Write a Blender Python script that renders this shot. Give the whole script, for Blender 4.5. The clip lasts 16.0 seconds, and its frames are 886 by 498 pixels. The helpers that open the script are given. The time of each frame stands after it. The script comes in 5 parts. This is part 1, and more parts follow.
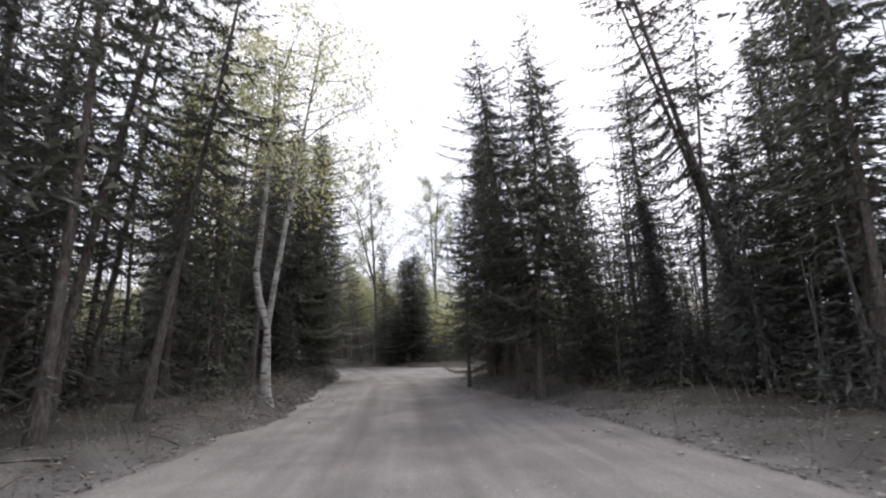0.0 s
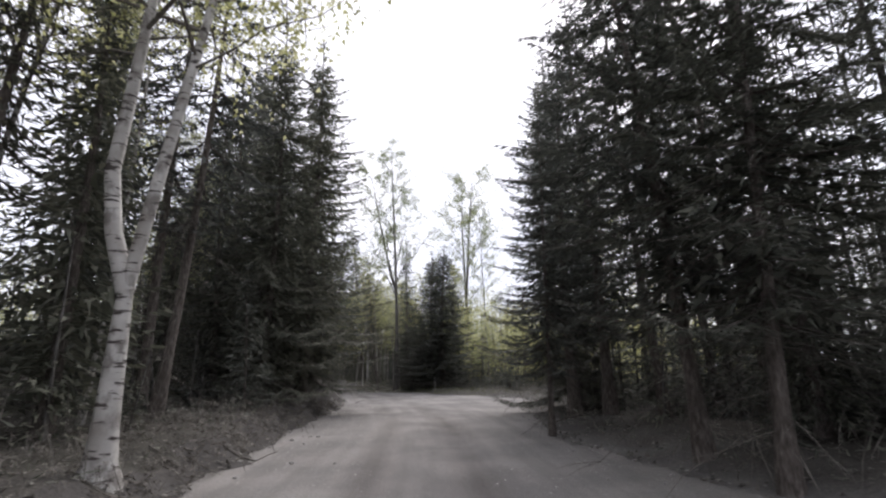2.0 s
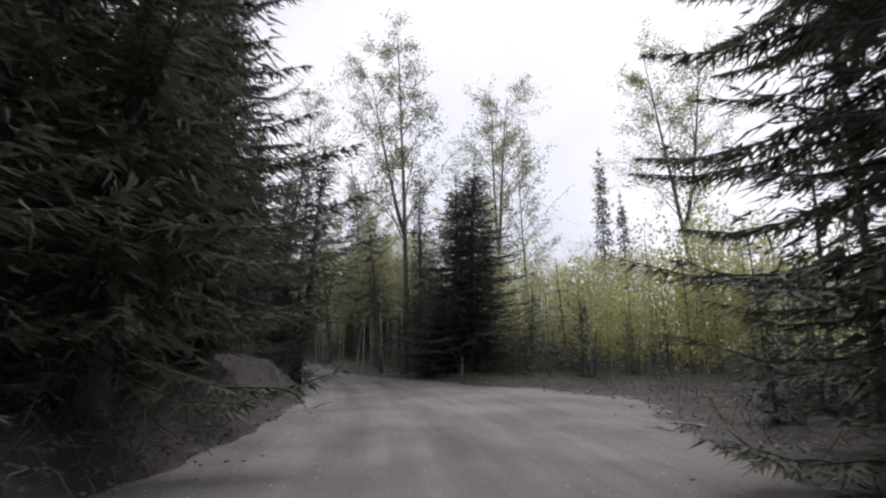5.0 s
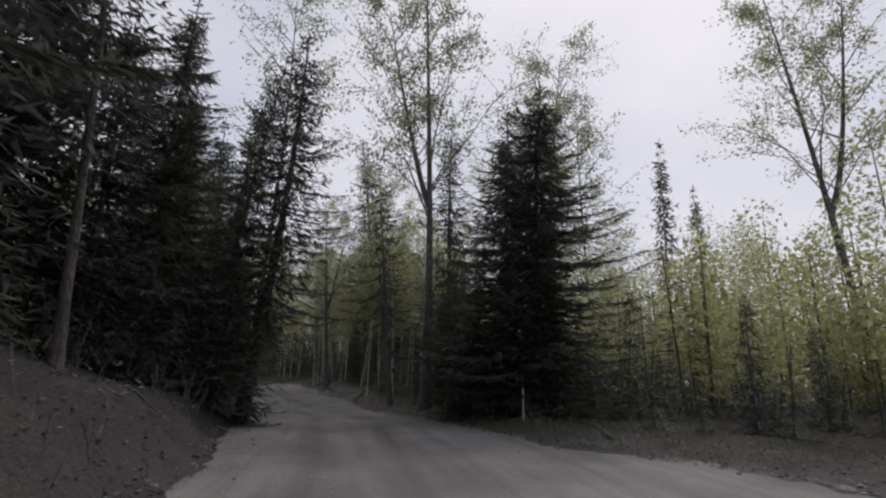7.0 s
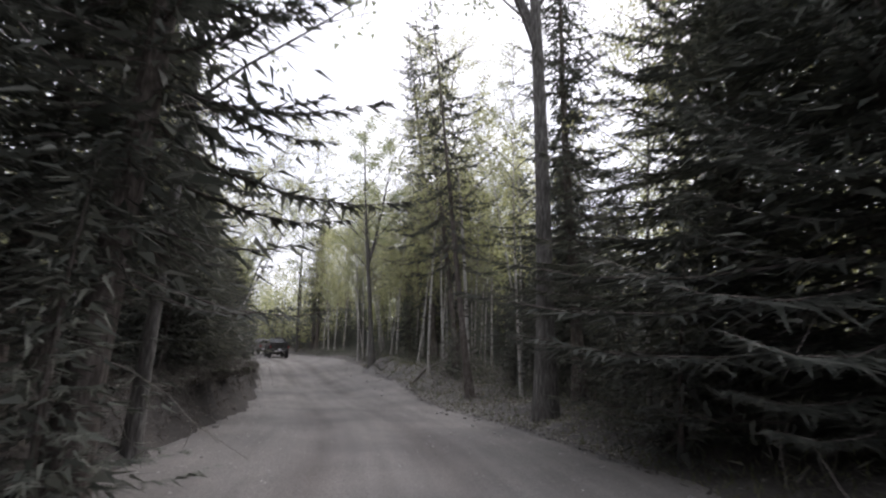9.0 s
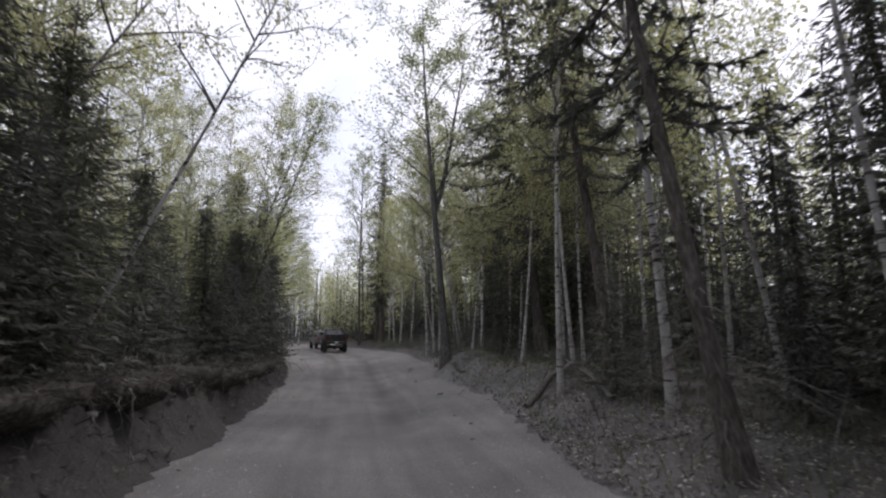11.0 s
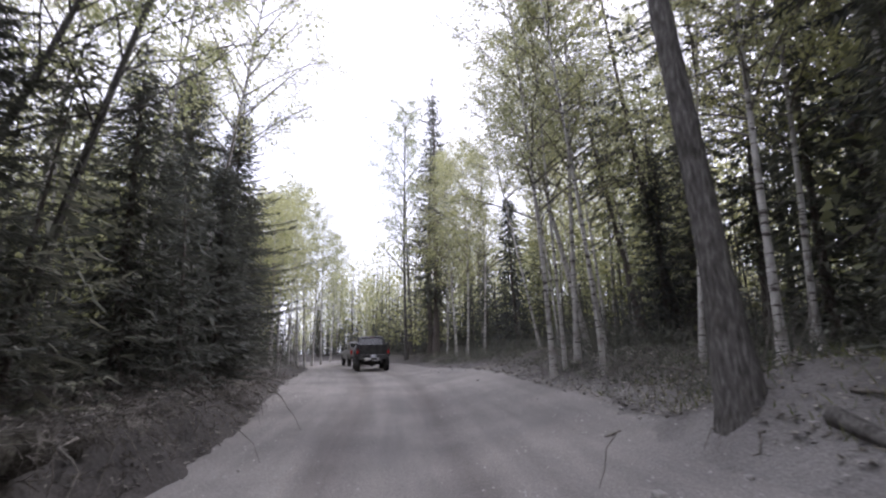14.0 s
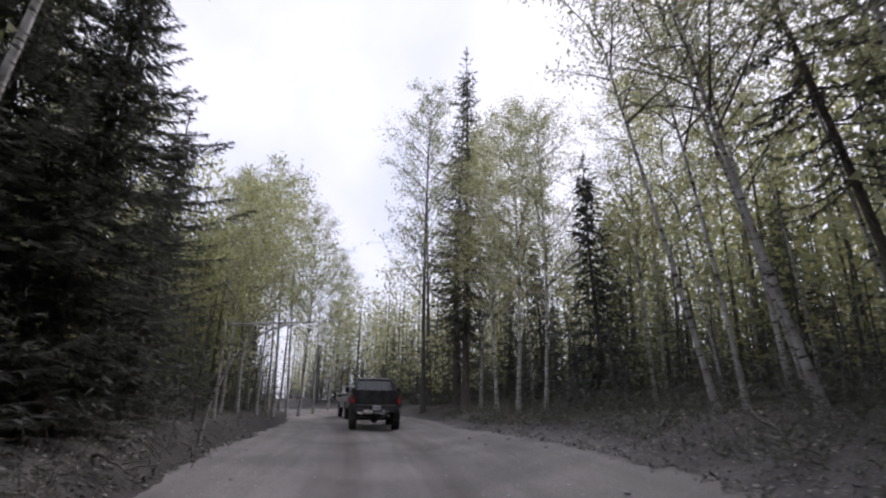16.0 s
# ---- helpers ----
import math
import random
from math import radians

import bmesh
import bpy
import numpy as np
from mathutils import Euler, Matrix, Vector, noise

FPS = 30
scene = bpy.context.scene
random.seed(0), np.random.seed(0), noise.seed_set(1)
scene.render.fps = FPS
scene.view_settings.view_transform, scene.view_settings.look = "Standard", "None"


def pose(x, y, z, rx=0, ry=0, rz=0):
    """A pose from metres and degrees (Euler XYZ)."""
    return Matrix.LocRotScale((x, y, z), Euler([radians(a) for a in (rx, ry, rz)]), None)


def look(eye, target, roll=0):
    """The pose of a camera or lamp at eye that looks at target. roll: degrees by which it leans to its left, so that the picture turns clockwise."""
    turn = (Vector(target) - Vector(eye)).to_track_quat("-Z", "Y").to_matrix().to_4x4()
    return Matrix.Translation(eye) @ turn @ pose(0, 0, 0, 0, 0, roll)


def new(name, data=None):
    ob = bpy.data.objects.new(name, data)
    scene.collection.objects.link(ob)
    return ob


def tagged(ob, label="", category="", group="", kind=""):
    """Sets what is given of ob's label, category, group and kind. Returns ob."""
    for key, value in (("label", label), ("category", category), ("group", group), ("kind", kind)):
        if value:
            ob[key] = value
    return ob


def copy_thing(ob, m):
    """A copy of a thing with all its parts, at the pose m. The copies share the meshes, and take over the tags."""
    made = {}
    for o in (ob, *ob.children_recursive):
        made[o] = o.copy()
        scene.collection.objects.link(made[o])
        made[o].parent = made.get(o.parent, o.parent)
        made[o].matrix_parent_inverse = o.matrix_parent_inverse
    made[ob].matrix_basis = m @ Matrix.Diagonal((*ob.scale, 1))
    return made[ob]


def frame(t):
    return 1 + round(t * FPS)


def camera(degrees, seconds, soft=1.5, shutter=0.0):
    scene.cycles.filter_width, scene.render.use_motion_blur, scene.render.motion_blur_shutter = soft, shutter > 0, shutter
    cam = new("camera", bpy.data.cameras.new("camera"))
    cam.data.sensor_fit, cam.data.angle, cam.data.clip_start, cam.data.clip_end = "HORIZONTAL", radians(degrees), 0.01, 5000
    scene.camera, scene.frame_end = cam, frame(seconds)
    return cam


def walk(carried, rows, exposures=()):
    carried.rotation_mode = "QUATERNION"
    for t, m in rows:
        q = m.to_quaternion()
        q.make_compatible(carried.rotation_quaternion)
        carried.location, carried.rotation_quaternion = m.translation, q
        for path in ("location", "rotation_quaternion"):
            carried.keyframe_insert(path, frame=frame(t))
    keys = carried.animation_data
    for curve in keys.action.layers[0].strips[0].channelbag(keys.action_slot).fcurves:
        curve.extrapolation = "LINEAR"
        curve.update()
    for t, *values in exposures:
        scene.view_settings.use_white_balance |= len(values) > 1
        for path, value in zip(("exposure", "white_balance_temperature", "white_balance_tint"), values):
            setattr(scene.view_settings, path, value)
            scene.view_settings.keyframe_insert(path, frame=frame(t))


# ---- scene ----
cam = camera(80.9, 16.0, soft=2.2, shutter=0.2)
PATH = [
    (0, pose(0.001, 0.000, 1.599, 101.34, 2.41, -0.06)),
    (0.5, pose(-0.276, 2.758, 1.559, 100.26, 2.10, 0.23)),
    (1, pose(-0.570, 5.492, 1.514, 100.92, 1.79, 0.70)),
    (1.5, pose(-0.760, 8.105, 1.479, 102.99, 1.54, 1.59)),
    (2, pose(-1.004, 10.579, 1.451, 104.14, 0.94, 2.45)),
    (2.5, pose(-1.244, 13.021, 1.431, 103.54, 0.42, 2.65)),
    (3, pose(-1.435, 15.477, 1.445, 103.33, 0.08, 3.46)),
    (3.5, pose(-1.649, 17.970, 1.485, 103.50, -0.16, 3.95)),
    (4, pose(-1.868, 20.510, 1.539, 103.29, 0.46, 4.39)),
    (4.5, pose(-2.091, 23.119, 1.585, 102.63, 0.55, 4.49)),
    (5, pose(-2.340, 25.786, 1.620, 101.86, 0.61, 4.44)),
    (5.5, pose(-2.647, 28.497, 1.656, 101.33, 0.84, 4.40)),
    (6, pose(-3.041, 31.235, 1.695, 101.37, 1.12, 4.54)),
    (6.5, pose(-3.554, 33.982, 1.731, 102.32, 0.84, 5.04)),
    (7, pose(-4.213, 36.716, 1.766, 104.52, -1.25, 6.06)),
    (7.5, pose(-4.814, 39.519, 1.804, 103.95, -1.01, 7.08)),
    (8, pose(-5.644, 42.335, 1.842, 103.02, -0.89, 8.23)),
    (8.5, pose(-6.487, 45.169, 1.914, 101.80, -1.09, 9.93)),
    (9, pose(-7.289, 47.930, 2.006, 101.18, -0.73, 11.82)),
    (9.5, pose(-8.097, 50.612, 2.077, 100.92, -0.35, 13.84)),
    (10, pose(-8.946, 53.207, 2.102, 100.81, -0.11, 15.90)),
    (10.5, pose(-9.866, 55.713, 2.076, 100.63, 0.06, 17.91)),
    (11, pose(-10.884, 58.118, 2.020, 100.14, 0.26, 19.80)),
    (11.5, pose(-12.025, 60.410, 1.948, 99.12, 0.60, 21.50)),
    (12, pose(-13.244, 62.652, 1.895, 99.23, 0.79, 22.87)),
    (12.5, pose(-14.515, 64.879, 1.858, 100.35, 0.90, 23.62)),
    (13, pose(-15.775, 67.035, 1.825, 101.29, 0.70, 23.94)),
    (13.5, pose(-16.955, 69.131, 1.780, 101.82, 0.89, 24.23)),
    (14, pose(-18.138, 71.200, 1.762, 101.95, 1.27, 24.84)),
    (14.5, pose(-19.373, 73.301, 1.818, 102.44, 1.63, 25.06)),
    (15, pose(-20.634, 75.420, 1.898, 104.12, 1.20, 25.17)),
    (15.5, pose(-21.788, 77.495, 1.958, 106.28, 0.28, 25.38)),
    (16, pose(-23.021, 79.477, 2.032, 106.99, -0.73, 26.14)),
]
walk(cam, PATH, [(0, 0.7, 6250, 15), (0.5, 0.75, 6250, 15), (1.0, 1.03, 6250, 15), (1.5, 1.0, 6250, 15), (2.0, 0.75, 6250, 15), (3.0, 0.75, 6250, 15), (4.0, 0.65, 6250, 15), (6.3, -0.3, 6250, 15), (7.5, -0.25, 6200, 15), (8.0, 0.05, 6200, 15), (8.5, 0.92, 6200, 16), (8.7, 0.97, 6200, 16), (11, 0.45, 6050, 18), (11.5, 0.85, 6000, 20), (12.5, 1.0, 5920, 21), (14, 1.1, 5920, 22), (15, 0.75, 5920, 22), (16, 0.32, 5950, 21)])
SKY = 0.95


# ---- light ----
world = bpy.data.worlds.new("overcast")
scene.world = world
world.use_nodes = True
wn, wl = world.node_tree.nodes, world.node_tree.links
bg = wn["Background"]
sky = wn.new("ShaderNodeTexSky")
sky.sky_type, sky.sun_disc = "NISHITA", False
sky.sun_elevation, sky.sun_rotation = radians(48), radians(20)
sky.air_density, sky.dust_density = 1.0, 3.0
dim = wn.new("ShaderNodeVectorMath")
dim.operation = "SCALE"
dim.inputs["Scale"].default_value = 0.10
wl.new(sky.outputs[0], dim.inputs[0])
clouds = wn.new("ShaderNodeTexNoise")
clouds.inputs["Scale"].default_value, clouds.inputs["Detail"].default_value = 2.2, 6
ramp = wn.new("ShaderNodeValToRGB")
ramp.color_ramp.elements[0].position, ramp.color_ramp.elements[1].position = 0.36, 0.62
ramp.color_ramp.elements[0].color = (0.74, 0.77, 0.85, 1)
ramp.color_ramp.elements[1].color = (1.0, 0.99, 1.0, 1)
wl.new(clouds.outputs[0], ramp.inputs[0])
veil = wn.new("ShaderNodeMix")
veil.data_type = "RGBA"
veil.inputs["Factor"].default_value = 0.86
wl.new(dim.outputs[0], veil.inputs["A"])
wl.new(ramp.outputs[0], veil.inputs["B"])
wl.new(veil.outputs["Result"], bg.inputs[0])
bg.inputs[1].default_value = SKY

sun = new("sun", bpy.data.lights.new("sun", "SUN"))
sun.data.energy, sun.data.angle, sun.data.color = 1.5, radians(25), (1.0, 0.96, 0.9)
sun.matrix_world = look((0, 0, 0), (-math.sin(radians(20)) * 0.67, -math.cos(radians(20)) * 0.67, -0.74))

# ---- materials ----


def material(name, rough=0.8, metal=0.0, spec=0.3):
    mat = bpy.data.materials.new(name)
    mat.use_nodes = True
    n, l = mat.node_tree.nodes, mat.node_tree.links
    b = n["Principled BSDF"]
    b.inputs["Roughness"].default_value, b.inputs["Metallic"].default_value = rough, metal
    b.inputs["Specular IOR Level"].default_value = spec
    return mat, n, l, b


def noise_node(n, l, scale, detail=4, stretch=None, space="Object"):
    tex = n.new("ShaderNodeTexNoise")
    tex.inputs["Scale"].default_value, tex.inputs["Detail"].default_value = scale, detail
    co = n.new("ShaderNodeTexCoord")
    if stretch:
        mp = n.new("ShaderNodeMapping")
        mp.inputs["Scale"].default_value = stretch
        l.new(co.outputs[space], mp.inputs[0])
        l.new(mp.outputs[0], tex.inputs["Vector"])
    else:
        l.new(co.outputs[space], tex.inputs["Vector"])
    return tex


def ramp_node(n, l, source, stops):
    r = n.new("ShaderNodeValToRGB")
    e = r.color_ramp.elements
    while len(e) < len(stops):
        e.new(0.5)
    for el, (p, c) in zip(e, stops):
        el.position, el.color = p, (*c, 1)
    l.new(source, r.inputs[0])
    return r


def blend(n, l, how, fac, a, b):
    m = n.new("ShaderNodeMix")
    m.data_type, m.blend_type = "RGBA", how
    for sock, v in (("Factor", fac), ("A", a), ("B", b)):
        if isinstance(v, (int, float)):
            m.inputs[sock].default_value = v
        elif isinstance(v, tuple):
            m.inputs[sock].default_value = (*v, 1)
        else:
            l.new(v, m.inputs[sock])
    return m.outputs["Result"]


def bump(n, l, b, source, strength, distance):
    k = n.new("ShaderNodeBump")
    k.inputs["Strength"].default_value, k.inputs["Distance"].default_value = strength, distance
    l.new(source, k.inputs["Height"])
    l.new(k.outputs[0], b.inputs["Normal"])


def earth(name, stops, fine=38.0, coarse=0.7, deep=0.05, tint=(0.75, 0.75, 0.75)):
    mat, n, l, b = material(name, 0.95, 0, 0.15)
    a = noise_node(n, l, fine, 6)
    c = noise_node(n, l, coarse, 5)
    r = ramp_node(n, l, a.outputs[0], stops)
    w = ramp_node(n, l, c.outputs[0], ((0.35, tint), (0.65, (1.1, 1.08, 1.05))))
    l.new(blend(n, l, "MULTIPLY", 1.0, r.outputs[0], w.outputs[0]), b.inputs["Base Color"])
    m = noise_node(n, l, fine * 0.35, 8)
    bump(n, l, b, m.outputs[0], 0.8, deep)
    return mat


ROAD = earth("dusty_gravel", ((0.3, (0.19, 0.181, 0.174)), (0.55, (0.262, 0.251, 0.242)), (0.75, (0.34, 0.328, 0.317))), 55, 0.45, 0.02, (0.8, 0.79, 0.78))
for mat in (ROAD,):
    # wheel tracks swept of their dust
    n, l = mat.node_tree.nodes, mat.node_tree.links
    b = n["Principled BSDF"]
    worn = n.new("ShaderNodeAttribute")
    worn.attribute_name = "track"
    dusty = b.inputs["Base Color"].links[0].from_socket
    flow = n.new("ShaderNodeCombineXYZ")
    for name_, axis, scale_ in (("across", 0, 2.6), ("onward", 1, 0.16)):
        at_ = n.new("ShaderNodeAttribute")
        at_.attribute_name = name_
        by = n.new("ShaderNodeMath")
        by.operation = "MULTIPLY"
        by.inputs[1].default_value = scale_
        l.new(at_.outputs["Fac"], by.inputs[0])
        l.new(by.outputs[0], flow.inputs[axis])
    streak = n.new("ShaderNodeTexNoise")
    streak.inputs["Scale"].default_value, streak.inputs["Detail"].default_value = 1.0, 7
    l.new(flow.outputs[0], streak.inputs["Vector"])
    lines_ = ramp_node(n, l, streak.outputs[0], ((0.36, (0.9, 0.895, 0.89)), (0.5, (1.0, 1.0, 1.0)), (0.64, (1.1, 1.095, 1.085))))
    pebbles = n.new("ShaderNodeTexVoronoi")
    pebbles.inputs["Scale"].default_value = 30
    co_ = n.new("ShaderNodeTexCoord")
    l.new(co_.outputs["Object"], pebbles.inputs["Vector"])
    grit = ramp_node(n, l, pebbles.outputs["Distance"], ((0.12, (1.25, 1.24, 1.22)), (0.3, (1, 1, 1)), (0.75, (0.86, 0.86, 0.86))))
    dusty = blend(n, l, "MULTIPLY", 1.0, dusty, lines_.outputs[0])
    dusty = blend(n, l, "MULTIPLY", 0.8, dusty, grit.outputs[0])
    swept = blend(n, l, "MULTIPLY", 1.0, dusty, (0.66, 0.64, 0.63))
    l.new(blend(n, l, "MIX", worn.outputs["Fac"], dusty, swept), b.inputs["Base Color"])
FLOOR = earth("forest_litter", ((0.3, (0.027, 0.024, 0.021)), (0.5, (0.062, 0.056, 0.05)), (0.68, (0.135, 0.125, 0.113))), 24, 0.5, 0.06, (0.6, 0.62, 0.55))
SOIL = earth("bare_soil", ((0.3, (0.032, 0.029, 0.027)), (0.6, (0.068, 0.062, 0.058)), (0.8, (0.13, 0.121, 0.113))), 30, 0.8, 0.05)
for mat in (FLOOR, SOIL):
    # road dust settled beside the wheel tracks, thinned to darken the shaded left bank
    n, l = mat.node_tree.nodes, mat.node_tree.links
    b = n["Principled BSDF"]
    film_ = n.new("ShaderNodeAttribute")
    film_.attribute_name = "dust"
    under = b.inputs["Base Color"].links[0].from_socket
    grain = noise_node(n, l, 45, 5)
    pale = ramp_node(n, l, grain.outputs[0], ((0.3, (0.16, 0.152, 0.143)), (0.7, (0.30, 0.287, 0.272))))
    l.new(blend(n, l, "MIX", film_.outputs["Fac"], under, pale.outputs[0]), b.inputs["Base Color"])
STONE = earth("pale_stone", ((0.3, (0.26, 0.25, 0.24)), (0.7, (0.46, 0.45, 0.43))), 20, 3, 0.01)


def bark(name, stops, stretch, scale=3.0, depth=0.03):
    mat, n, l, b = material(name, 0.92, 0, 0.15)
    a = noise_node(n, l, scale, 8, stretch)
    c = noise_node(n, l, 1.3, 4)
    r = ramp_node(n, l, a.outputs[0], stops)
    w = ramp_node(n, l, c.outputs[0], ((0.3, (0.7, 0.7, 0.68)), (0.7, (1.1, 1.1, 1.1))))
    l.new(blend(n, l, "MULTIPLY", 1.0, r.outputs[0], w.outputs[0]), b.inputs["Base Color"])
    bump(n, l, b, a.outputs[0], 0.9, depth)
    return mat


BARK = bark("conifer_bark", ((0.3, (0.07, 0.06, 0.053)), (0.55, (0.15, 0.13, 0.118)), (0.75, (0.25, 0.225, 0.205))), (7, 7, 2))
GREY_BARK = bark("grey_bark", ((0.3, (0.06, 0.056, 0.052)), (0.55, (0.145, 0.137, 0.129)), (0.75, (0.27, 0.257, 0.245))), (8, 8, 1.6))
DEAD = bark("dead_wood", ((0.3, (0.10, 0.09, 0.08)), (0.7, (0.26, 0.24, 0.215))), (9, 9, 2), 3, 0.01)


def birch_bark():
    mat, n, l, b = material("birch_bark", 0.7, 0, 0.3)
    pale = noise_node(n, l, 2.0, 5)
    r = ramp_node(n, l, pale.outputs[0], ((0.3, (0.27, 0.25, 0.225)), (0.6, (0.5, 0.485, 0.455)), (0.8, (0.64, 0.62, 0.59))))
    marks = noise_node(n, l, 1.0, 6, (3.5, 3.5, 16))
    k = ramp_node(n, l, marks.outputs[0], ((0.56, (0, 0, 0)), (0.63, (1, 1, 1))))
    scars = noise_node(n, l, 3.2, 6, (1.6, 1.6, 1.0))
    old = ramp_node(n, l, scars.outputs[0], ((0.52, (0, 0, 0)), (0.66, (0.85, 0.85, 0.85))))
    aged = blend(n, l, "MIX", old.outputs[0], r.outputs[0], (0.17, 0.155, 0.14))
    l.new(blend(n, l, "MIX", k.outputs[0], aged, (0.06, 0.05, 0.045)), b.inputs["Base Color"])
    bump(n, l, b, marks.outputs[0], 0.4, 0.015)
    return mat


BIRCH = birch_bark()


def foliage(name, dark, mid, pale, glow=0.3):
    """Thin leaves that pass some of the light; every leaf has its own tone, every tree its own tint."""
    mat, n, l, b = material(name, 0.6, 0, 0.25)
    geo = n.new("ShaderNodeNewGeometry")
    r = ramp_node(n, l, geo.outputs["Random Per Island"], ((0.0, dark), (0.5, mid), (1.0, pale)))
    info = n.new("ShaderNodeObjectInfo")
    t = ramp_node(n, l, info.outputs["Random"], ((0.0, (0.78, 0.8, 0.85)), (1.0, (1.18, 1.15, 1.0))))
    col = blend(n, l, "MULTIPLY", 1.0, r.outputs[0], t.outputs[0])
    l.new(col, b.inputs["Base Color"])
    tr = n.new("ShaderNodeBsdfTranslucent")
    l.new(col, tr.inputs["Color"])
    mx = n.new("ShaderNodeMixShader")
    mx.inputs[0].default_value = glow
    out = n["Material Output"]
    l.new(b.outputs[0], mx.inputs[1])
    l.new(tr.outputs[0], mx.inputs[2])
    l.new(mx.outputs[0], out.inputs["Surface"])
    return mat


NEEDLE = foliage("spruce_needles", (0.06, 0.066, 0.057), (0.105, 0.112, 0.097), (0.195, 0.2, 0.175), 0.28)
PALE_NEEDLE = foliage("dusty_needles", (0.08, 0.086, 0.075), (0.14, 0.148, 0.129), (0.24, 0.245, 0.215), 0.3)
LEAF = foliage("spring_leaves", (0.265, 0.275, 0.125), (0.43, 0.435, 0.235), (0.6, 0.605, 0.39), 0.65)
GREY_LEAF = foliage("cottonwood_leaves", (0.2, 0.22, 0.115), (0.33, 0.36, 0.2), (0.5, 0.52, 0.34), 0.6)
LITTER = foliage("dry_leaves", (0.06, 0.054, 0.047), (0.14, 0.129, 0.115), (0.33, 0.31, 0.28), 0.1)
DUSTY_LITTER = foliage("dusty_leaves", (0.11, 0.1, 0.09), (0.26, 0.245, 0.225), (0.46, 0.44, 0.41), 0.1)
GRASS = foliage("road_grass", (0.07, 0.085, 0.035), (0.12, 0.14, 0.06), (0.22, 0.22, 0.12), 0.3)


def paint(name, colour, rough, metal=0.0, coat=0.0, dust=(0.2, 0.19, 0.175), amount=0.6):
    """Plain coated surface with a film of road dust in patches."""
    mat, n, l, b = material(name, rough, metal, 0.5)
    d = noise_node(n, l, 3.0, 6)
    k = ramp_node(n, l, d.outputs[0], ((0.4, (0, 0, 0)), (0.75, (amount, amount, amount))))
    l.new(blend(n, l, "MIX", k.outputs[0], colour, dust), b.inputs["Base Color"])
    b.inputs["Coat Weight"].default_value = coat
    return mat


def glow_paint(name, colour, strength):
    mat, n, l, b = material(name, 0.3)
    b.inputs["Base Color"].default_value = (*colour, 1)
    b.inputs["Emission Color"].default_value = (*colour, 1)
    b.inputs["Emission Strength"].default_value = strength
    return mat


BLACK_PAINT = paint("black_paint", (0.012, 0.012, 0.013), 0.3, 0, 0.5, (0.12, 0.115, 0.105), 0.5)
SILVER_PAINT = paint("grey_paint", (0.25, 0.25, 0.24), 0.35, 0.3, 0.4)
PLASTIC = paint("black_plastic", (0.02, 0.02, 0.02), 0.6, 0, 0, (0.15, 0.14, 0.13), 0.5)
RUBBER = paint("tyre_rubber", (0.018, 0.018, 0.018), 0.85, 0, 0, (0.16, 0.15, 0.135), 0.7)
STEEL = paint("dusty_steel", (0.35, 0.35, 0.35), 0.4, 0.9, 0, (0.25, 0.24, 0.22), 0.6)
PLATE = paint("plate_white", (0.7, 0.7, 0.72), 0.4, 0, 0, (0.5, 0.48, 0.45), 0.4)
INK = paint("plate_ink", (0.05, 0.07, 0.15), 0.5)
TAIL = glow_paint("lit_red_lens", (0.3, 0.018, 0.014), 0.1)
GLASS = paint("dark_glass", (0.015, 0.017, 0.018), 0.08, 0, 0.6, (0.12, 0.12, 0.11), 0.35)
LENS = paint("dark_red_lens", (0.09, 0.012, 0.01), 0.25)
PALE_MATT = paint("pale_matt", (0.55, 0.53, 0.5), 0.9)
WHITE = paint("white_stake", (0.7, 0.68, 0.64), 0.7)

# ---- mesh helpers ----


def mesh_object(name, verts, faces, mats, parent=None, label="", smooth=False):
    me = bpy.data.meshes.new(name)
    v, f = np.asarray(verts, np.float32), np.asarray(faces, np.int32)
    me.vertices.add(len(v))
    me.vertices.foreach_set("co", v.ravel())
    me.loops.add(f.size)
    me.loops.foreach_set("vertex_index", f.ravel())
    me.polygons.add(len(f))
    me.polygons.foreach_set("loop_start", np.arange(0, f.size, f.shape[1], dtype=np.int32))
    me.update(calc_edges=True)
    me.validate()
    for m in mats if isinstance(mats, (list, tuple)) else [mats]:
        me.materials.append(m)
    if smooth:
        me.polygons.foreach_set("use_smooth", np.ones(len(me.polygons), bool))
    ob = new(name, me)
    ob.parent = parent
    if label:
        ob["label"] = label
    return ob


def part(name, bm, mat, parent, label=""):
    me = bpy.data.meshes.new(name)
    bm.to_mesh(me)
    bm.free()
    me.materials.append(mat)
    ob = new(name, me)
    ob.parent = parent
    if label:
        ob["label"] = label
    return ob


def tube(points, radii, sides=6):
    """Vertices and quads of a tapering tube along points."""
    p = np.asarray(points, float)
    d = np.gradient(p, axis=0)
    d /= np.linalg.norm(d, axis=1, keepdims=True) + 1e-9
    ref = np.where(np.abs(d[:, 2:3]) > 0.8, [[1.0, 0, 0]], [[0, 0, 1.0]])
    u = np.cross(d, ref)
    u /= np.linalg.norm(u, axis=1, keepdims=True) + 1e-9
    w = np.cross(d, u)
    a = np.arange(sides) * 2 * np.pi / sides
    v = p[:, None] + np.asarray(radii)[:, None, None] * (np.cos(a)[None, :, None] * u[:, None] + np.sin(a)[None, :, None] * w[:, None])
    n = len(p)
    i = np.arange(n - 1)[:, None] * sides
    j = np.arange(sides)[None]
    k = (j + 1) % sides
    f = np.stack([i + j, i + k, i + sides + k, i + sides + j], -1).reshape(-1, 4)
    return v.reshape(-1, 3), f


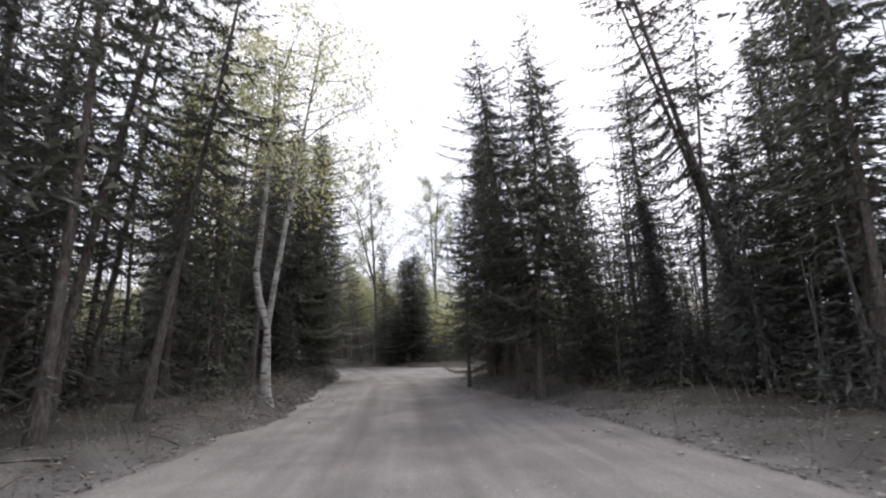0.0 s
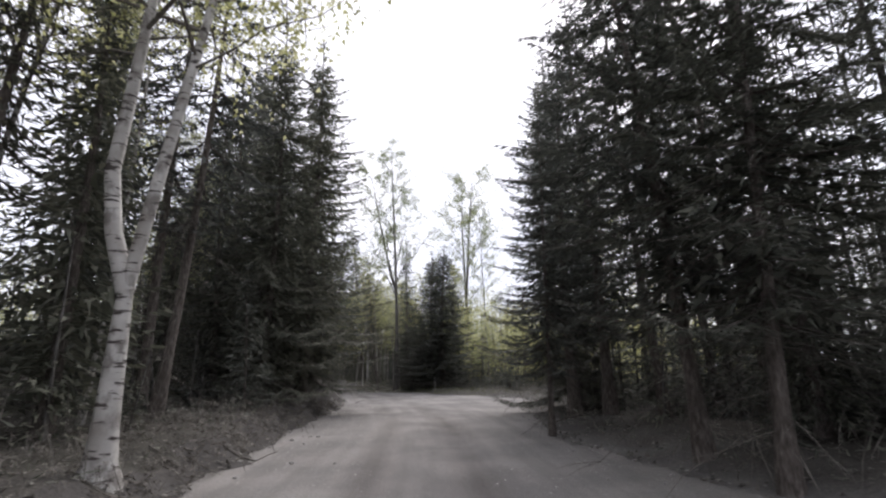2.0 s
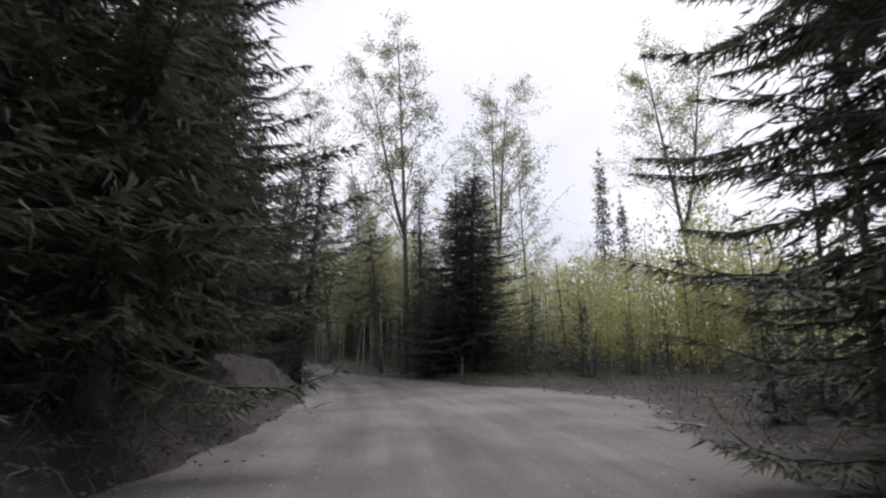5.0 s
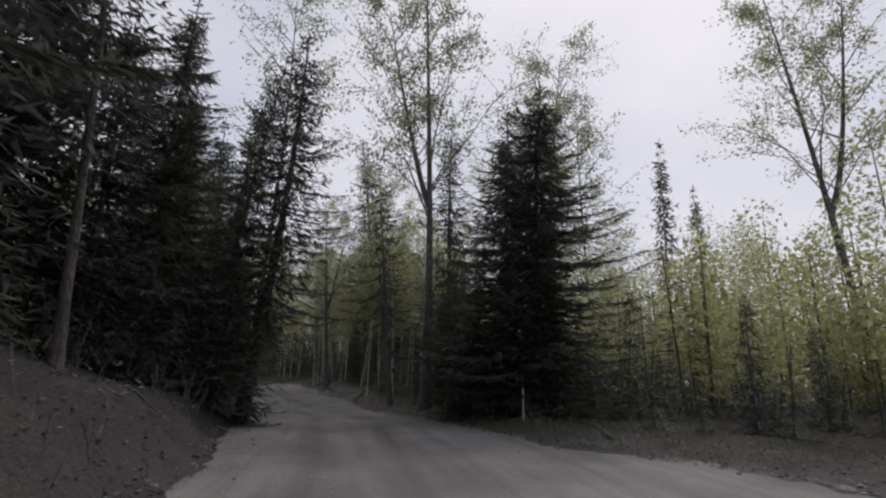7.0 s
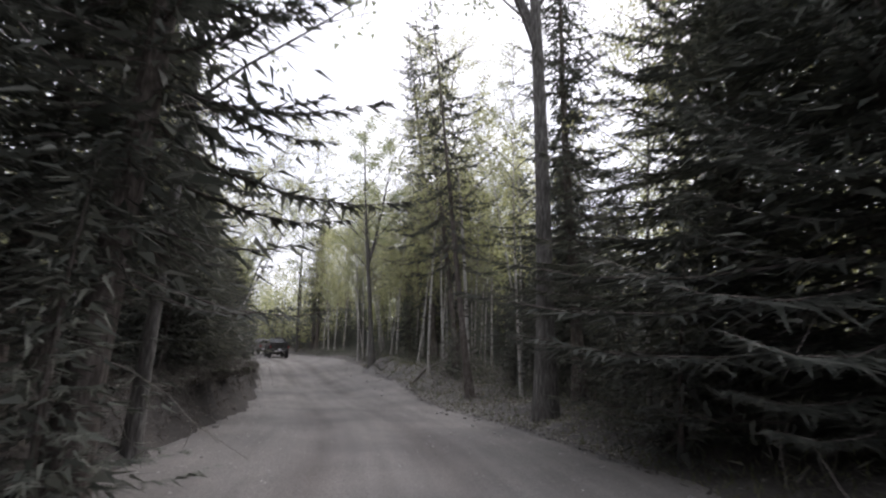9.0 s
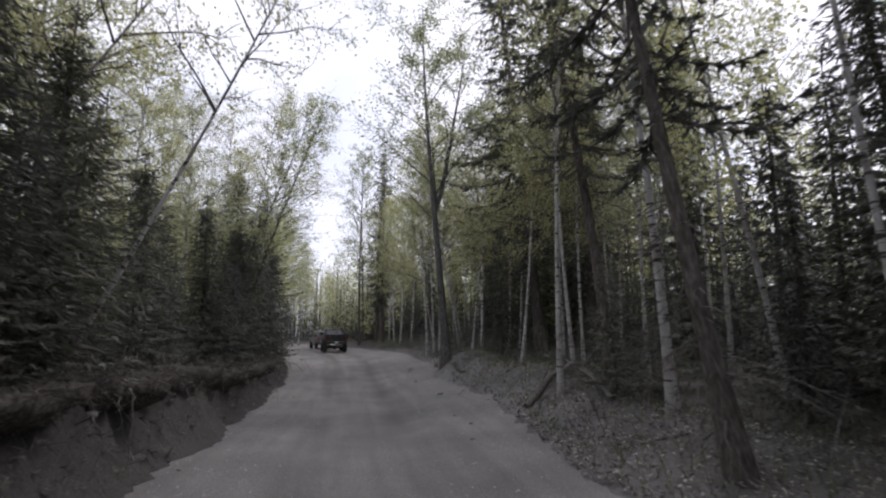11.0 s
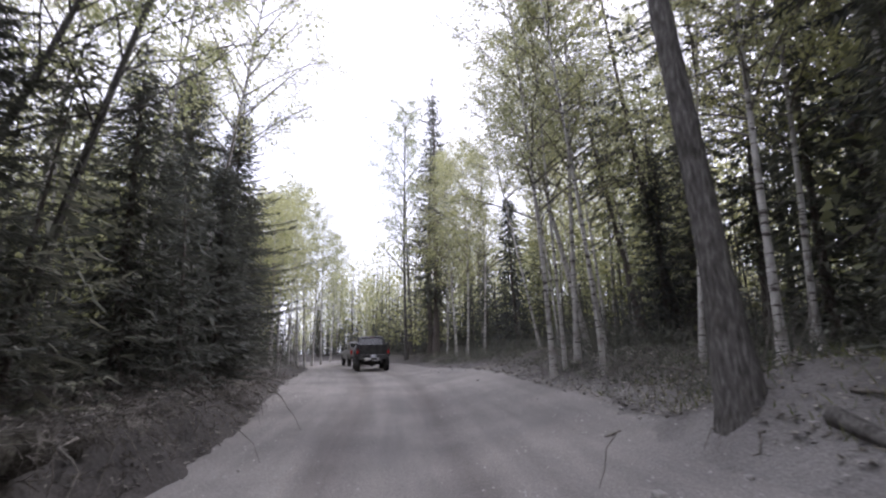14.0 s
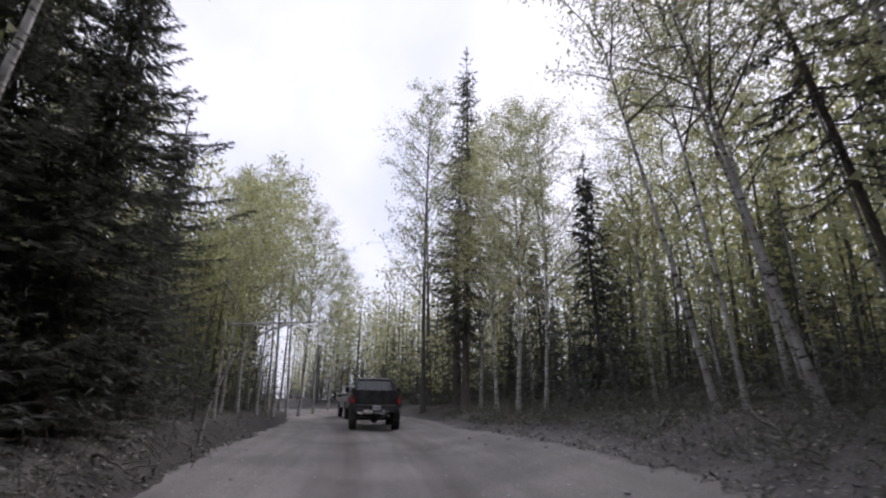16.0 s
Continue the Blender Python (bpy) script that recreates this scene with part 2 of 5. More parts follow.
class Pile:
    """Collects pieces of geometry for one mesh."""

    def __init__(self):
        self.v, self.f, self.n = [], [], 0

    def add(self, v, f):
        self.v.append(np.asarray(v, float))
        self.f.append(np.asarray(f, int) + self.n)
        self.n += len(v)

    def tube(self, points, radii, sides=6):
        self.add(*tube(points, radii, sides))

    def leaves(self, base, way, length, width, up=0.6):
        """Pointed leaves: base, direction, length, width for each."""
        n = len(base)
        if not n:
            return
        way = way / (np.linalg.norm(way, axis=1, keepdims=True) + 1e-9)
        face = rng.normal(size=(n, 3)) * (1 - up) + np.array([0, 0, 1.0]) * up
        side = np.cross(way, face)
        side /= np.linalg.norm(side, axis=1, keepdims=True) + 1e-9
        nrm = np.cross(side, way)
        length, width = np.broadcast_to(length, n)[:, None], np.broadcast_to(width, n)[:, None]
        mid = base + way * length * 0.45 + nrm * length * 0.06
        v = np.stack([base, mid + side * width / 2, base + way * length, mid - side * width / 2], 1).reshape(-1, 3)
        self.add(v, np.arange(n)[:, None] * 4 + np.arange(4)[None])

    def blades(self, base, way, length, width, up=0.6):
        """Plain pointed blades, one triangle each."""
        n = len(base)
        if not n:
            return
        way = way / (np.linalg.norm(way, axis=1, keepdims=True) + 1e-9)
        side = np.cross(way, rng.normal(size=(n, 3)) * (1 - up) + np.array([0, 0, 1.0]) * up)
        side /= np.linalg.norm(side, axis=1, keepdims=True) + 1e-9
        length, width = np.broadcast_to(length, n)[:, None], np.broadcast_to(width, n)[:, None]
        v = np.stack([base - side * width / 2, base + side * width / 2 + way * length * 0.15, base + way * length], 1).reshape(-1, 3)
        self.add(v, np.arange(n)[:, None] * 3 + np.arange(3)[None])

    def sprays(self, base, way, length, width, up=0.6):
        """Twigs of conifer needles: three thin blades fanned out from each base."""
        n = len(base)
        if not n:
            return
        way = way / (np.linalg.norm(way, axis=1, keepdims=True) + 1e-9)
        face = rng.normal(size=(n, 3)) * (1 - up) + np.array([0, 0, 1.0]) * up
        side = np.cross(way, face)
        side /= np.linalg.norm(side, axis=1, keepdims=True) + 1e-9
        nrm = np.cross(side, way)
        length, width = np.broadcast_to(length, n)[:, None], np.broadcast_to(width, n)[:, None]
        v = []
        for ang, reach, step in ((0.05, 1.0, 0.0), (0.7, 0.66, 0.12), (-0.65, 0.64, 0.22)):
            d = way * math.cos(ang) + side * math.sin(ang) + nrm * rng.uniform(-0.2, 0.2, n)[:, None]
            o = base + way * length * step
            ac = np.cross(d, nrm)
            v += [o - ac * width * 0.5, o + ac * width * 0.5, o + d * length * reach]
        v = np.stack(v, 1).reshape(-1, 3)
        self.add(v, np.arange(n * 3)[:, None] * 3 + np.arange(3)[None])

    def out(self, name, mats, parent=None, label="", smooth=False):
        return mesh_object(name, np.vstack(self.v), np.vstack(self.f), mats, parent, label, smooth)


rng = np.random.default_rng(7)

# ---- the road's line and the lie of the land ----
LINE = np.array([(3.3, -33.1), (1.1, -11.0), (0, 0), (-0.57, 5.5), (-1.0, 10.6), (-1.44, 15.5), (-1.87, 20.5), (-2.34, 25.8), (-3.04, 31.2), (-4.21, 36.7),
                 (-5.64, 42.3), (-7.29, 47.9), (-8.95, 53.2), (-10.88, 58.1), (-13.24, 62.65), (-15.78, 67.0), (-18.14, 71.2), (-20.63, 75.4), (-23.0, 79.5),
                 (-27.4, 86.9), (-31.6, 92.8), (-36.4, 98.9), (-42.2, 105.2), (-50, 113), (-62, 118)])
RISE = np.array([0, 0, 0, -0.09, -0.15, -0.15, -0.06, 0.02, 0.10, 0.17, 0.24, 0.41, 0.50, 0.42, 0.29, 0.23, 0.16, 0.30, 0.45, 0.85, 1.05, 1.2, 1.4, 1.6, 1.9])
for _ in range(2):
    mid = lambda a: np.concatenate([a[:1], np.stack([a[:-1] * 0.75 + a[1:] * 0.25, a[:-1] * 0.25 + a[1:] * 0.75], 1).reshape(-1, *a.shape[1:]), a[-1:]])
    LINE, RISE = mid(LINE), mid(RISE)
ALONG = np.concatenate([[0], np.cumsum(np.hypot(*np.diff(LINE, axis=0).T))])
ALONG -= np.interp(0, LINE[:, 1], ALONG)
RIGHT_EDGE = ((-40, 4.5), (0, 5.0), (15, 5.0), (20, 4.1), (24, 3.3), (29, 4.2), (33, 4.8), (37, 6.0), (42, 8.3), (46, 7.0), (49, 4.6), (54, 3.5), (66, 2.7), (70, 3.1), (76, 3.3), (84, 3.6), (90, 3.4), (96, 3.4), (104, 3.5), (112, 3.4), (125, 2.8), (180, 2.7))
LEFT_EDGE = ((-40, 4.6), (5, 4.6), (13, 4.0), (17, 3.3), (30, 3.7), (40, 2.6), (46, 2.3), (52, 3.0), (58, 3.4), (66, 2.8), (80, 2.7), (86, 2.9), (90, 3.5), (98, 3.9), (106, 3.4), (116, 2.9), (180, 2.7))
LEFT_BANK = ((-40, 0.5), (0, 0.4), (15, 0.4), (30, 0.75), (38, 1.2), (46, 1.1), (54, 0.7), (62, 1.25), (72, 1.2), (80, 0.9), (90, 0.6), (110, 0.5), (180, 0.5))
RIGHT_BANK = ((-40, 0.3), (0, 0.25), (20, 0.3), (40, 0.15), (55, 0.3), (66, 0.4), (74, 0.45), (95, 0.45), (108, 0.5), (180, 0.5))


def tab(rows, s):
    r = np.array(rows)
    return np.interp(s, r[:, 0], r[:, 1])


def road_place(x, y):
    """Distance along the road, signed distance from its middle (left is positive) and the road's height there."""
    q = np.stack([np.ravel(x), np.ravel(y)], 1).astype(float)
    out = np.zeros((len(q), 3))
    a, d = LINE[:-1], np.diff(LINE, axis=0)
    ln = np.hypot(d[:, 0], d[:, 1]) + 1e-9
    for n in range(0, len(q), 4000):
        e = q[n:n + 4000, None] - a[None]
        k = np.clip((e * d).sum(2) / ln**2, 0, 1)
        e = e - k[..., None] * d
        r = np.hypot(e[..., 0], e[..., 1])
        i = np.argmin(r, 1)
        j = np.arange(len(i))
        side = np.sign(d[i, 0] * e[j, i, 1] - d[i, 1] * e[j, i, 0])
        out[n:n + 4000] = np.stack([ALONG[i] + k[j, i] * ln[i], side * r[j, i], RISE[i] + k[j, i] * (RISE[i + 1] - RISE[i])], 1)
    return out[:, 0], out[:, 1], out[:, 2]


def camber(s, lat):
    """How far the right half of the road climbs towards its edge on the last stretch."""
    return 0.2 * np.clip(-lat - 0.9, 0, 3.4) * np.interp(s, (64, 72, 92, 104), (0, 1, 1, 0.3))


def wave(x, y, f, seed=0.0):
    """Cheap smooth unevenness, about -1 to 1."""
    return (np.sin(x * f * 1.7 + seed + 1.3 * np.sin(y * f * 0.9 + seed)) + np.sin(y * f * 1.5 - seed * 2 + 1.1 * np.sin(x * f * 1.1)) + np.sin((x + y) * f * 0.8 + seed * 3)) / 3


def land(x, y):
    """Height of the ground beside the road; it dips below the road inside the road's edges."""
    s, lat, z = road_place(x, y)
    left = lat > 0
    edge = np.where(left, tab(LEFT_EDGE, s), tab(RIGHT_EDGE, s)) + 0.22 * wave(np.ravel(x), np.ravel(y), 1.3, 2) + 0.12 * wave(np.ravel(x), np.ravel(y), 3.7, 5)
    bank = np.where(left, tab(LEFT_BANK, s), tab(RIGHT_BANK, s))
    out = np.abs(lat) - edge
    k = np.clip(out / np.where(left, np.interp(s, (20, 30, 36, 50, 58, 80, 88), (1.3, 0.8, 1.6, 1.6, 0.65, 0.65, 1.3)), np.interp(s, (66, 72, 78, 84, 94, 105), (1.8, 0.9, 1.3, 2.6, 2.6, 2.0))), 0, 1)
    h = bank * (k * k * (3 - 2 * k)) + np.where(left, np.clip(out - 1.3, 0, 25) * 0.045 + np.clip(out - 0.8, 0, 5) * np.interp(s, (36, 41, 47, 54), (0, 0.28, 0.28, 0)), np.clip(out - 1.3, 0, 20) * 0.012 + np.clip(out - 1.0, 0, 4) * np.interp(s, (74, 80, 98, 108), (0, 0.05, 0.05, 0.02)))
    rough = np.clip(out, 0, 1) * (0.10 * wave(np.ravel(x), np.ravel(y), 1.1) + 0.05 * wave(np.ravel(x), np.ravel(y), 3.1, 4) + 0.025 * wave(np.ravel(x), np.ravel(y), 7.3, 1))
    inside = np.clip(-out / 0.35, 0, 1)
    mound = 0.45 * np.exp(-(((s - 79.4) / 1.3) ** 2 + ((lat + 4.0) / 1.0) ** 2))
    return z + camber(s, lat) + h + mound + rough - 0.22 * inside


def road_height(x, y):
    s, lat, z = road_place(x, y)
    x, y = np.ravel(x), np.ravel(y)
    ruts = 0.035 * (np.exp(-((lat - 0.75) / 0.3) ** 2) + np.exp(-((lat + 0.85) / 0.3) ** 2))
    return z + camber(s, lat) - ruts + 0.02 * wave(x, y, 1.9, 3) + 0.010 * wave(x, y, 5.1, 7) + 0.005 * wave(x, y, 13, 9)


def floor_z(x, y):
    a = np.array([x]), np.array([y])
    return float(max(land(*a)[0], road_height(*a)[0] if abs(road_place(*a)[1][0]) < 3 else -99))


def spread(lo, hi, step, far, n):
    """Fine even steps between lo and hi, then widening ones out to far."""
    mid = np.arange(lo, hi, step)
    g = np.geomspace(step, far, n)
    return np.concatenate([lo - g[::-1], mid, hi + g])


gx, gy = spread(-42, 14, 0.38, 900, 26), spread(-2, 104, 0.38, 900, 26)
X, Y = np.meshgrid(gx, gy)
Z = land(X, Y)
nx, ny = len(gx), len(gy)
i, j = np.meshgrid(np.arange(nx - 1), np.arange(ny - 1))
a = (j * nx + i).ravel()
ground = mesh_object("ground", np.stack([X.ravel(), Y.ravel(), Z], 1), np.stack([a, a + 1, a + nx + 1, a + nx], 1), [FLOOR, SOIL], None, "", True)
tagged(ground, "brown forest floor of dry leaves and bare soil banks", "ground", kind="structure")
centre = np.stack([X[:-1, :-1].ravel() + 0.2, Y[:-1, :-1].ravel() + 0.2], 1)
gs, glat, _ = road_place(centre[:, 0], centre[:, 1])
gedge = np.where(glat > 0, tab(LEFT_EDGE, gs), tab(RIGHT_EDGE, gs))
bare = np.abs(glat) - gedge + 0.35 * wave(centre[:, 0], centre[:, 1], 2.3, 1) < np.where(glat > 0, np.interp(gs, (34, 38, 48, 52), (0.75, 4.0, 4.0, 0.75)), 0.7)
ground.data.polygons.foreach_set("material_index", bare.astype(np.int32))
vs, vlat, _ = road_place(X, Y)
settled = np.abs(vlat) - np.where(vlat > 0, tab(LEFT_EDGE, vs), tab(RIGHT_EDGE, vs))
crest = np.exp(-((settled - 1.5) / 0.8) ** 2) * np.interp(vs, (62, 68, 90, 97), (0, 1, 1, 0.3)) * (vlat > 0)
# left dust drops off past 20 m: the bank's shade, put into its colour
settled = crest * 0.7 + np.exp(-np.clip(settled, 0, 60) / np.where(vlat > 0, np.interp(vs, (30, 50, 66), (1.8, 0.6, 0.5)), np.interp(vs, (50, 60, 78, 86, 106), (1.6, 2.6, 2.4, 1.0, 0.8)))) * (0.75 + 0.45 * wave(X.ravel(), Y.ravel(), 2.7, 6)) * np.where(vlat > 0, np.interp(vs, (8, 20, 60), (0.9, 0.2, 0.15)), np.interp(vs, (20, 30, 52, 60, 82, 100, 110), (0.9, 0.5, 0.5, 1.0, 1.15, 1.1, 0.5)))
ground.data.attributes.new("dust", "FLOAT", "POINT").data.foreach_set("value", np.clip(settled, 0, 0.92).astype(np.float32))

sv = np.concatenate([np.arange(-30, -4, 1.0), np.arange(-4, 110, 0.35), np.arange(110, 138, 2.0)])
uv_ = np.arange(-10, 5.4, 0.3)
keep_i = np.concatenate([[True], np.diff(ALONG) > 1e-6])
lx, ly = np.interp(sv, ALONG[keep_i], LINE[keep_i, 0]), np.interp(sv, ALONG[keep_i], LINE[keep_i, 1])
tx, ty = np.gradient(lx), np.gradient(ly)
ln = np.hypot(tx, ty)
hw_l, hw_r = tab(LEFT_EDGE, sv) + 0.8, tab(RIGHT_EDGE, sv) + 0.8
lat = np.clip(uv_[None, :], -hw_r[:, None], hw_l[:, None])
RX, RY = lx[:, None] - ty[:, None] / ln[:, None] * lat, ly[:, None] + tx[:, None] / ln[:, None] * lat
RZ = road_height(RX, RY)
nu, ns = len(uv_), len(sv)
i, j = np.meshgrid(np.arange(nu - 1), np.arange(ns - 1))
a = (j * nu + i).ravel()
road_lat = road_place(RX, RY)[1]
track = np.exp(-((road_lat - 0.85) / 0.32) ** 2) + np.exp(-((road_lat + 0.95) / 0.32) ** 2)
track = np.clip(track * (0.6 + 0.5 * wave(RX.ravel(), RY.ravel(), 0.5, 3)) + 0.12 * wave(RX.ravel(), RY.ravel(), 2.1, 1), 0, 1)
ok = (np.abs(np.diff(lat, axis=1)) > 1e-4)[:-1].ravel() | (np.abs(np.diff(lat, axis=1)) > 1e-4)[1:].ravel()
road = mesh_object("road", np.stack([RX.ravel(), RY.ravel(), RZ], 1), np.stack([a, a + 1, a + nu + 1, a + nu], 1)[ok], ROAD, None, "", True)
road.data.attributes.new("across", "FLOAT", "POINT").data.foreach_set("value", road_lat.astype(np.float32))
road.data.attributes.new("onward", "FLOAT", "POINT").data.foreach_set("value", np.repeat(sv, nu).astype(np.float32))
road.data.attributes.new("track", "FLOAT", "POINT").data.foreach_set("value", track.astype(np.float32))
tagged(road, "dusty grey gravel forest road with worn wheel ruts", "road", kind="structure")

# ---- trees ----


def bent(h, sway, steps, r):
    """A trunk's line, upright with slow bends."""
    k = np.linspace(0, 1, steps)
    a, b = r.uniform(0, 6.28, 2)
    return np.stack([sway * (np.sin(k * 3 + a) - np.sin(a)), sway * (np.sin(k * 2.6 + b) - np.sin(b)), k * h], 1)


def trunk_part(root, line, r0, mat, sides, label=""):
    k = np.linspace(0, 1, len(line))
    rad = r0 * (1 - 0.93 * k) + r0 * 0.55 * np.exp(-k * 26)
    p = Pile()
    line = np.vstack([line[0] - [0, 0, 0.5], line])
    p.tube(line, np.concatenate([[rad[0] * 1.25], rad]), sides)
    return p.out("trunk", mat, root, label, True)


def at_height(line, z):
    return np.stack([np.interp(z, line[:, 2], line[:, i]) for i in (0, 1)] + [np.asarray(z)], -1)


def conifer(root, h, rc, clear, seed, whorls, step, wid, needle=None, droop=0.35, r0=None, dead=0, shape=0.85, limbs=True, gaps=0.0, fine=False, core=420, fan=0.2, per=9, lift=0.5):
    """Spruce: trunk, tiers of drooping boughs that fan out into flat twigs of needles, bare dead branches low down."""
    global rng
    rng = np.random.default_rng(seed)
    r = rng
    line = bent(h, 0.12 + h * 0.006, 14, r)
    trunk_part(root, line, r0 or (0.04 + h * 0.0095), BARK, 10 if limbs else 6)
    wood, crown = Pile(), Pile()
    down = np.array([0, 0, 1.0])
    hole = r.uniform(0, 6.28, 5)
    lump = r.uniform(0, 6.28, 4)
    for w in range(whorls):
        tier = (w / max(1, whorls - 1)) ** 0.94
        count = max(4, round(per * (1 - 0.45 * tier)))
        for n in range(count):
            u = tier + r.normal() * 0.3 / whorls
            u = 1 - abs(1 - abs(u))
            z = clear + (h - clear - 0.3) * u
            top = 1 - u
            az = (n + 0.5 * (w % 2)) * 6.283 / count + w * 0.7 + r.normal() * 0.25
            if gaps and r.uniform() < gaps * (0.5 + 0.5 * math.sin(az + hole[int(top * 4.9)])):
                continue
            ragged = 1 + 0.16 * math.sin(az * 2 + lump[0] + 5 * u) + 0.12 * math.sin(az + lump[1] - 9 * u)
            ln = rc * top**shape * r.uniform(0.72, 1.1) * ragged * min(1.0, 0.62 + 2.4 * u) + 0.12
            out = np.array([math.cos(az), math.sin(az), 0])
            side = np.array([-out[1], out[0], 0])
            k = np.linspace(0, 1, 5)
            sag = droop * (0.2 + 0.9 * top)
            rise = lift * (1 - top) ** 1.3
            pts = at_height(line, z) + out * (k * ln)[:, None] + down * (ln * (rise * k - sag * k * 1.5 + sag * 1.15 * k**2.4))[:, None] + side * (ln * 0.08 * r.normal() * k**2)[:, None]
            if limbs and ln > 0.6:
                wood.tube(pts, np.linspace(0.012 + ln * 0.008, 0.004, 5), 3)
            m = max(3, int(ln * 0.9 / step))
            kk = np.repeat(np.linspace(0.1, 1.0, m), 2) + r.normal(size=2 * m) * 0.3 / m
            kk = np.clip(kk, 0.06, 1.02)
            m = len(kk)
            at = np.stack([np.interp(kk, k, pts[:, i]) for i in range(3)], 1)
            sg = np.where(np.arange(m) % 2 == 0, -1.0, 1.0)
            open_ = (1.0 - 0.55 * kk) * r.uniform(0.75, 1.2, m)
            half = (fan * ln * np.clip(1.04 - kk, 0, 1) ** 0.75 + 0.09 + 0.35 * wid) * np.clip(kk * 4.5, 0.25, 1) * r.uniform(0.7, 1.25, m)
            way = out * np.cos(open_)[:, None] + side * (sg * np.sin(open_))[:, None] - down * (0.1 + 0.35 * half + r.uniform(-0.12, 0.22, m))[:, None]
            (crown.sprays if fine else crown.blades)(at, way, np.minimum(half, 0.95), wid * (0.7 + 0.9 * half) * r.uniform(0.8, 1.2, m), 0.88)
            # needles along the limb, and twigs hanging beneath it
            q = max(2, m // 3)
            kq = r.uniform(0.2, 1.0, q)
            at = np.stack([np.interp(kq, k, pts[:, i]) for i in range(3)], 1)
            way = out * r.uniform(0.5, 1.2, q)[:, None] + r.normal(size=(q, 3)) * 0.3 - down * r.uniform(-0.25, 0.9, q)[:, None]
            crown.blades(at, way, (0.14 + 1.6 * wid) * r.uniform(0.7, 1.3, q), wid * 0.8, 0.5)
    # shaded inner twigs
    u = r.uniform(0, 0.9, core)
    az = r.uniform(0, 6.28, core)
    rad = rc * (1 - u) ** shape * np.clip(0.62 + 2.4 * u, 0, 1) * r.uniform(0.02, 0.68, core)
    z = clear + (h - clear) * u - 0.12 * rad
    mid_ = np.stack([np.interp(z, line[:, 2], line[:, 0]) + np.cos(az) * rad, np.interp(z, line[:, 2], line[:, 1]) + np.sin(az) * rad, z], 1)
    crown.blades(mid_, np.stack([np.cos(az), np.sin(az), -0.5 + 0 * az], 1) + r.normal(size=(core, 3)) * 0.4, (0.18 + 2.2 * wid) * r.uniform(0.6, 1.3, core), 0.015 + wid * 0.75, 0.3)
    m = core // 4
    u = r.uniform(0, 0.85, m)
    az = r.uniform(0, 6.28, m)
    rad = rc * (1 - u) ** shape * np.clip(0.62 + 2.4 * u, 0, 1) * r.uniform(0.0, 0.4, m)
    z = clear + (h - clear) * u - 0.1 * rad
    mid_ = np.stack([np.interp(z, line[:, 2], line[:, 0]) + np.cos(az) * rad, np.interp(z, line[:, 2], line[:, 1]) + np.sin(az) * rad, z], 1)
    crown.blades(mid_, np.stack([np.cos(az), np.sin(az), -0.6 + 0 * az], 1) + r.normal(size=(m, 3)) * 0.5, (0.3 + 2.5 * wid) * r.uniform(0.7, 1.2, m) * (1 - 0.5 * u), (0.09 + wid) * (1 - 0.5 * u), 0.1)
    # leading shoot
    m = 12
    zt = h - 0.75 * r.uniform(0, 1, m) ** 1.3
    az = r.uniform(0, 6.28, m)
    crown.blades(at_height(line, zt), np.stack([np.cos(az), np.sin(az), 1.1 + 0 * az], 1), 0.1 + 0.35 * (h - zt), 0.05, 0.2)
    crown.out("crown", needle or NEEDLE, root)
    if limbs and wood.n:
        tagged(wood.out("branchwood", BARK, root), kind="stuff")
    if dead:
        d = Pile()
        for n in range(dead):
            z = r.uniform(0.5, clear + 0.25 * (h - clear))
            az = r.uniform(0, 6.28)
            ln = r.uniform(0.4, 0.45 * rc + 0.5)
            k = np.linspace(0, 1, 5)
            base = at_height(line, z)
            out = np.array([math.cos(az), math.sin(az), 0])
            pts = base + out * (ln * k)[:, None] - np.array([0, 0, 1.0]) * (ln * 0.5 * k**1.6)[:, None] + r.normal(size=(5, 3)) * 0.04 * k[:, None]
            d.tube(pts, np.linspace(0.014, 0.003, 5), 3)
            for _ in range(3):
                q = pts[r.integers(1, 5)]
                way = out * 0.6 + r.normal(size=3) * 0.4 - [0, 0, 0.5]
                d.tube([q, q + way * ln * 0.2, q + way * ln * 0.35 - [0, 0, 0.05]], [0.006, 0.004, 0.002], 3)
        tagged(d.out("deadwood", DEAD, root, "thin bare grey dead branches"), kind="stuff")


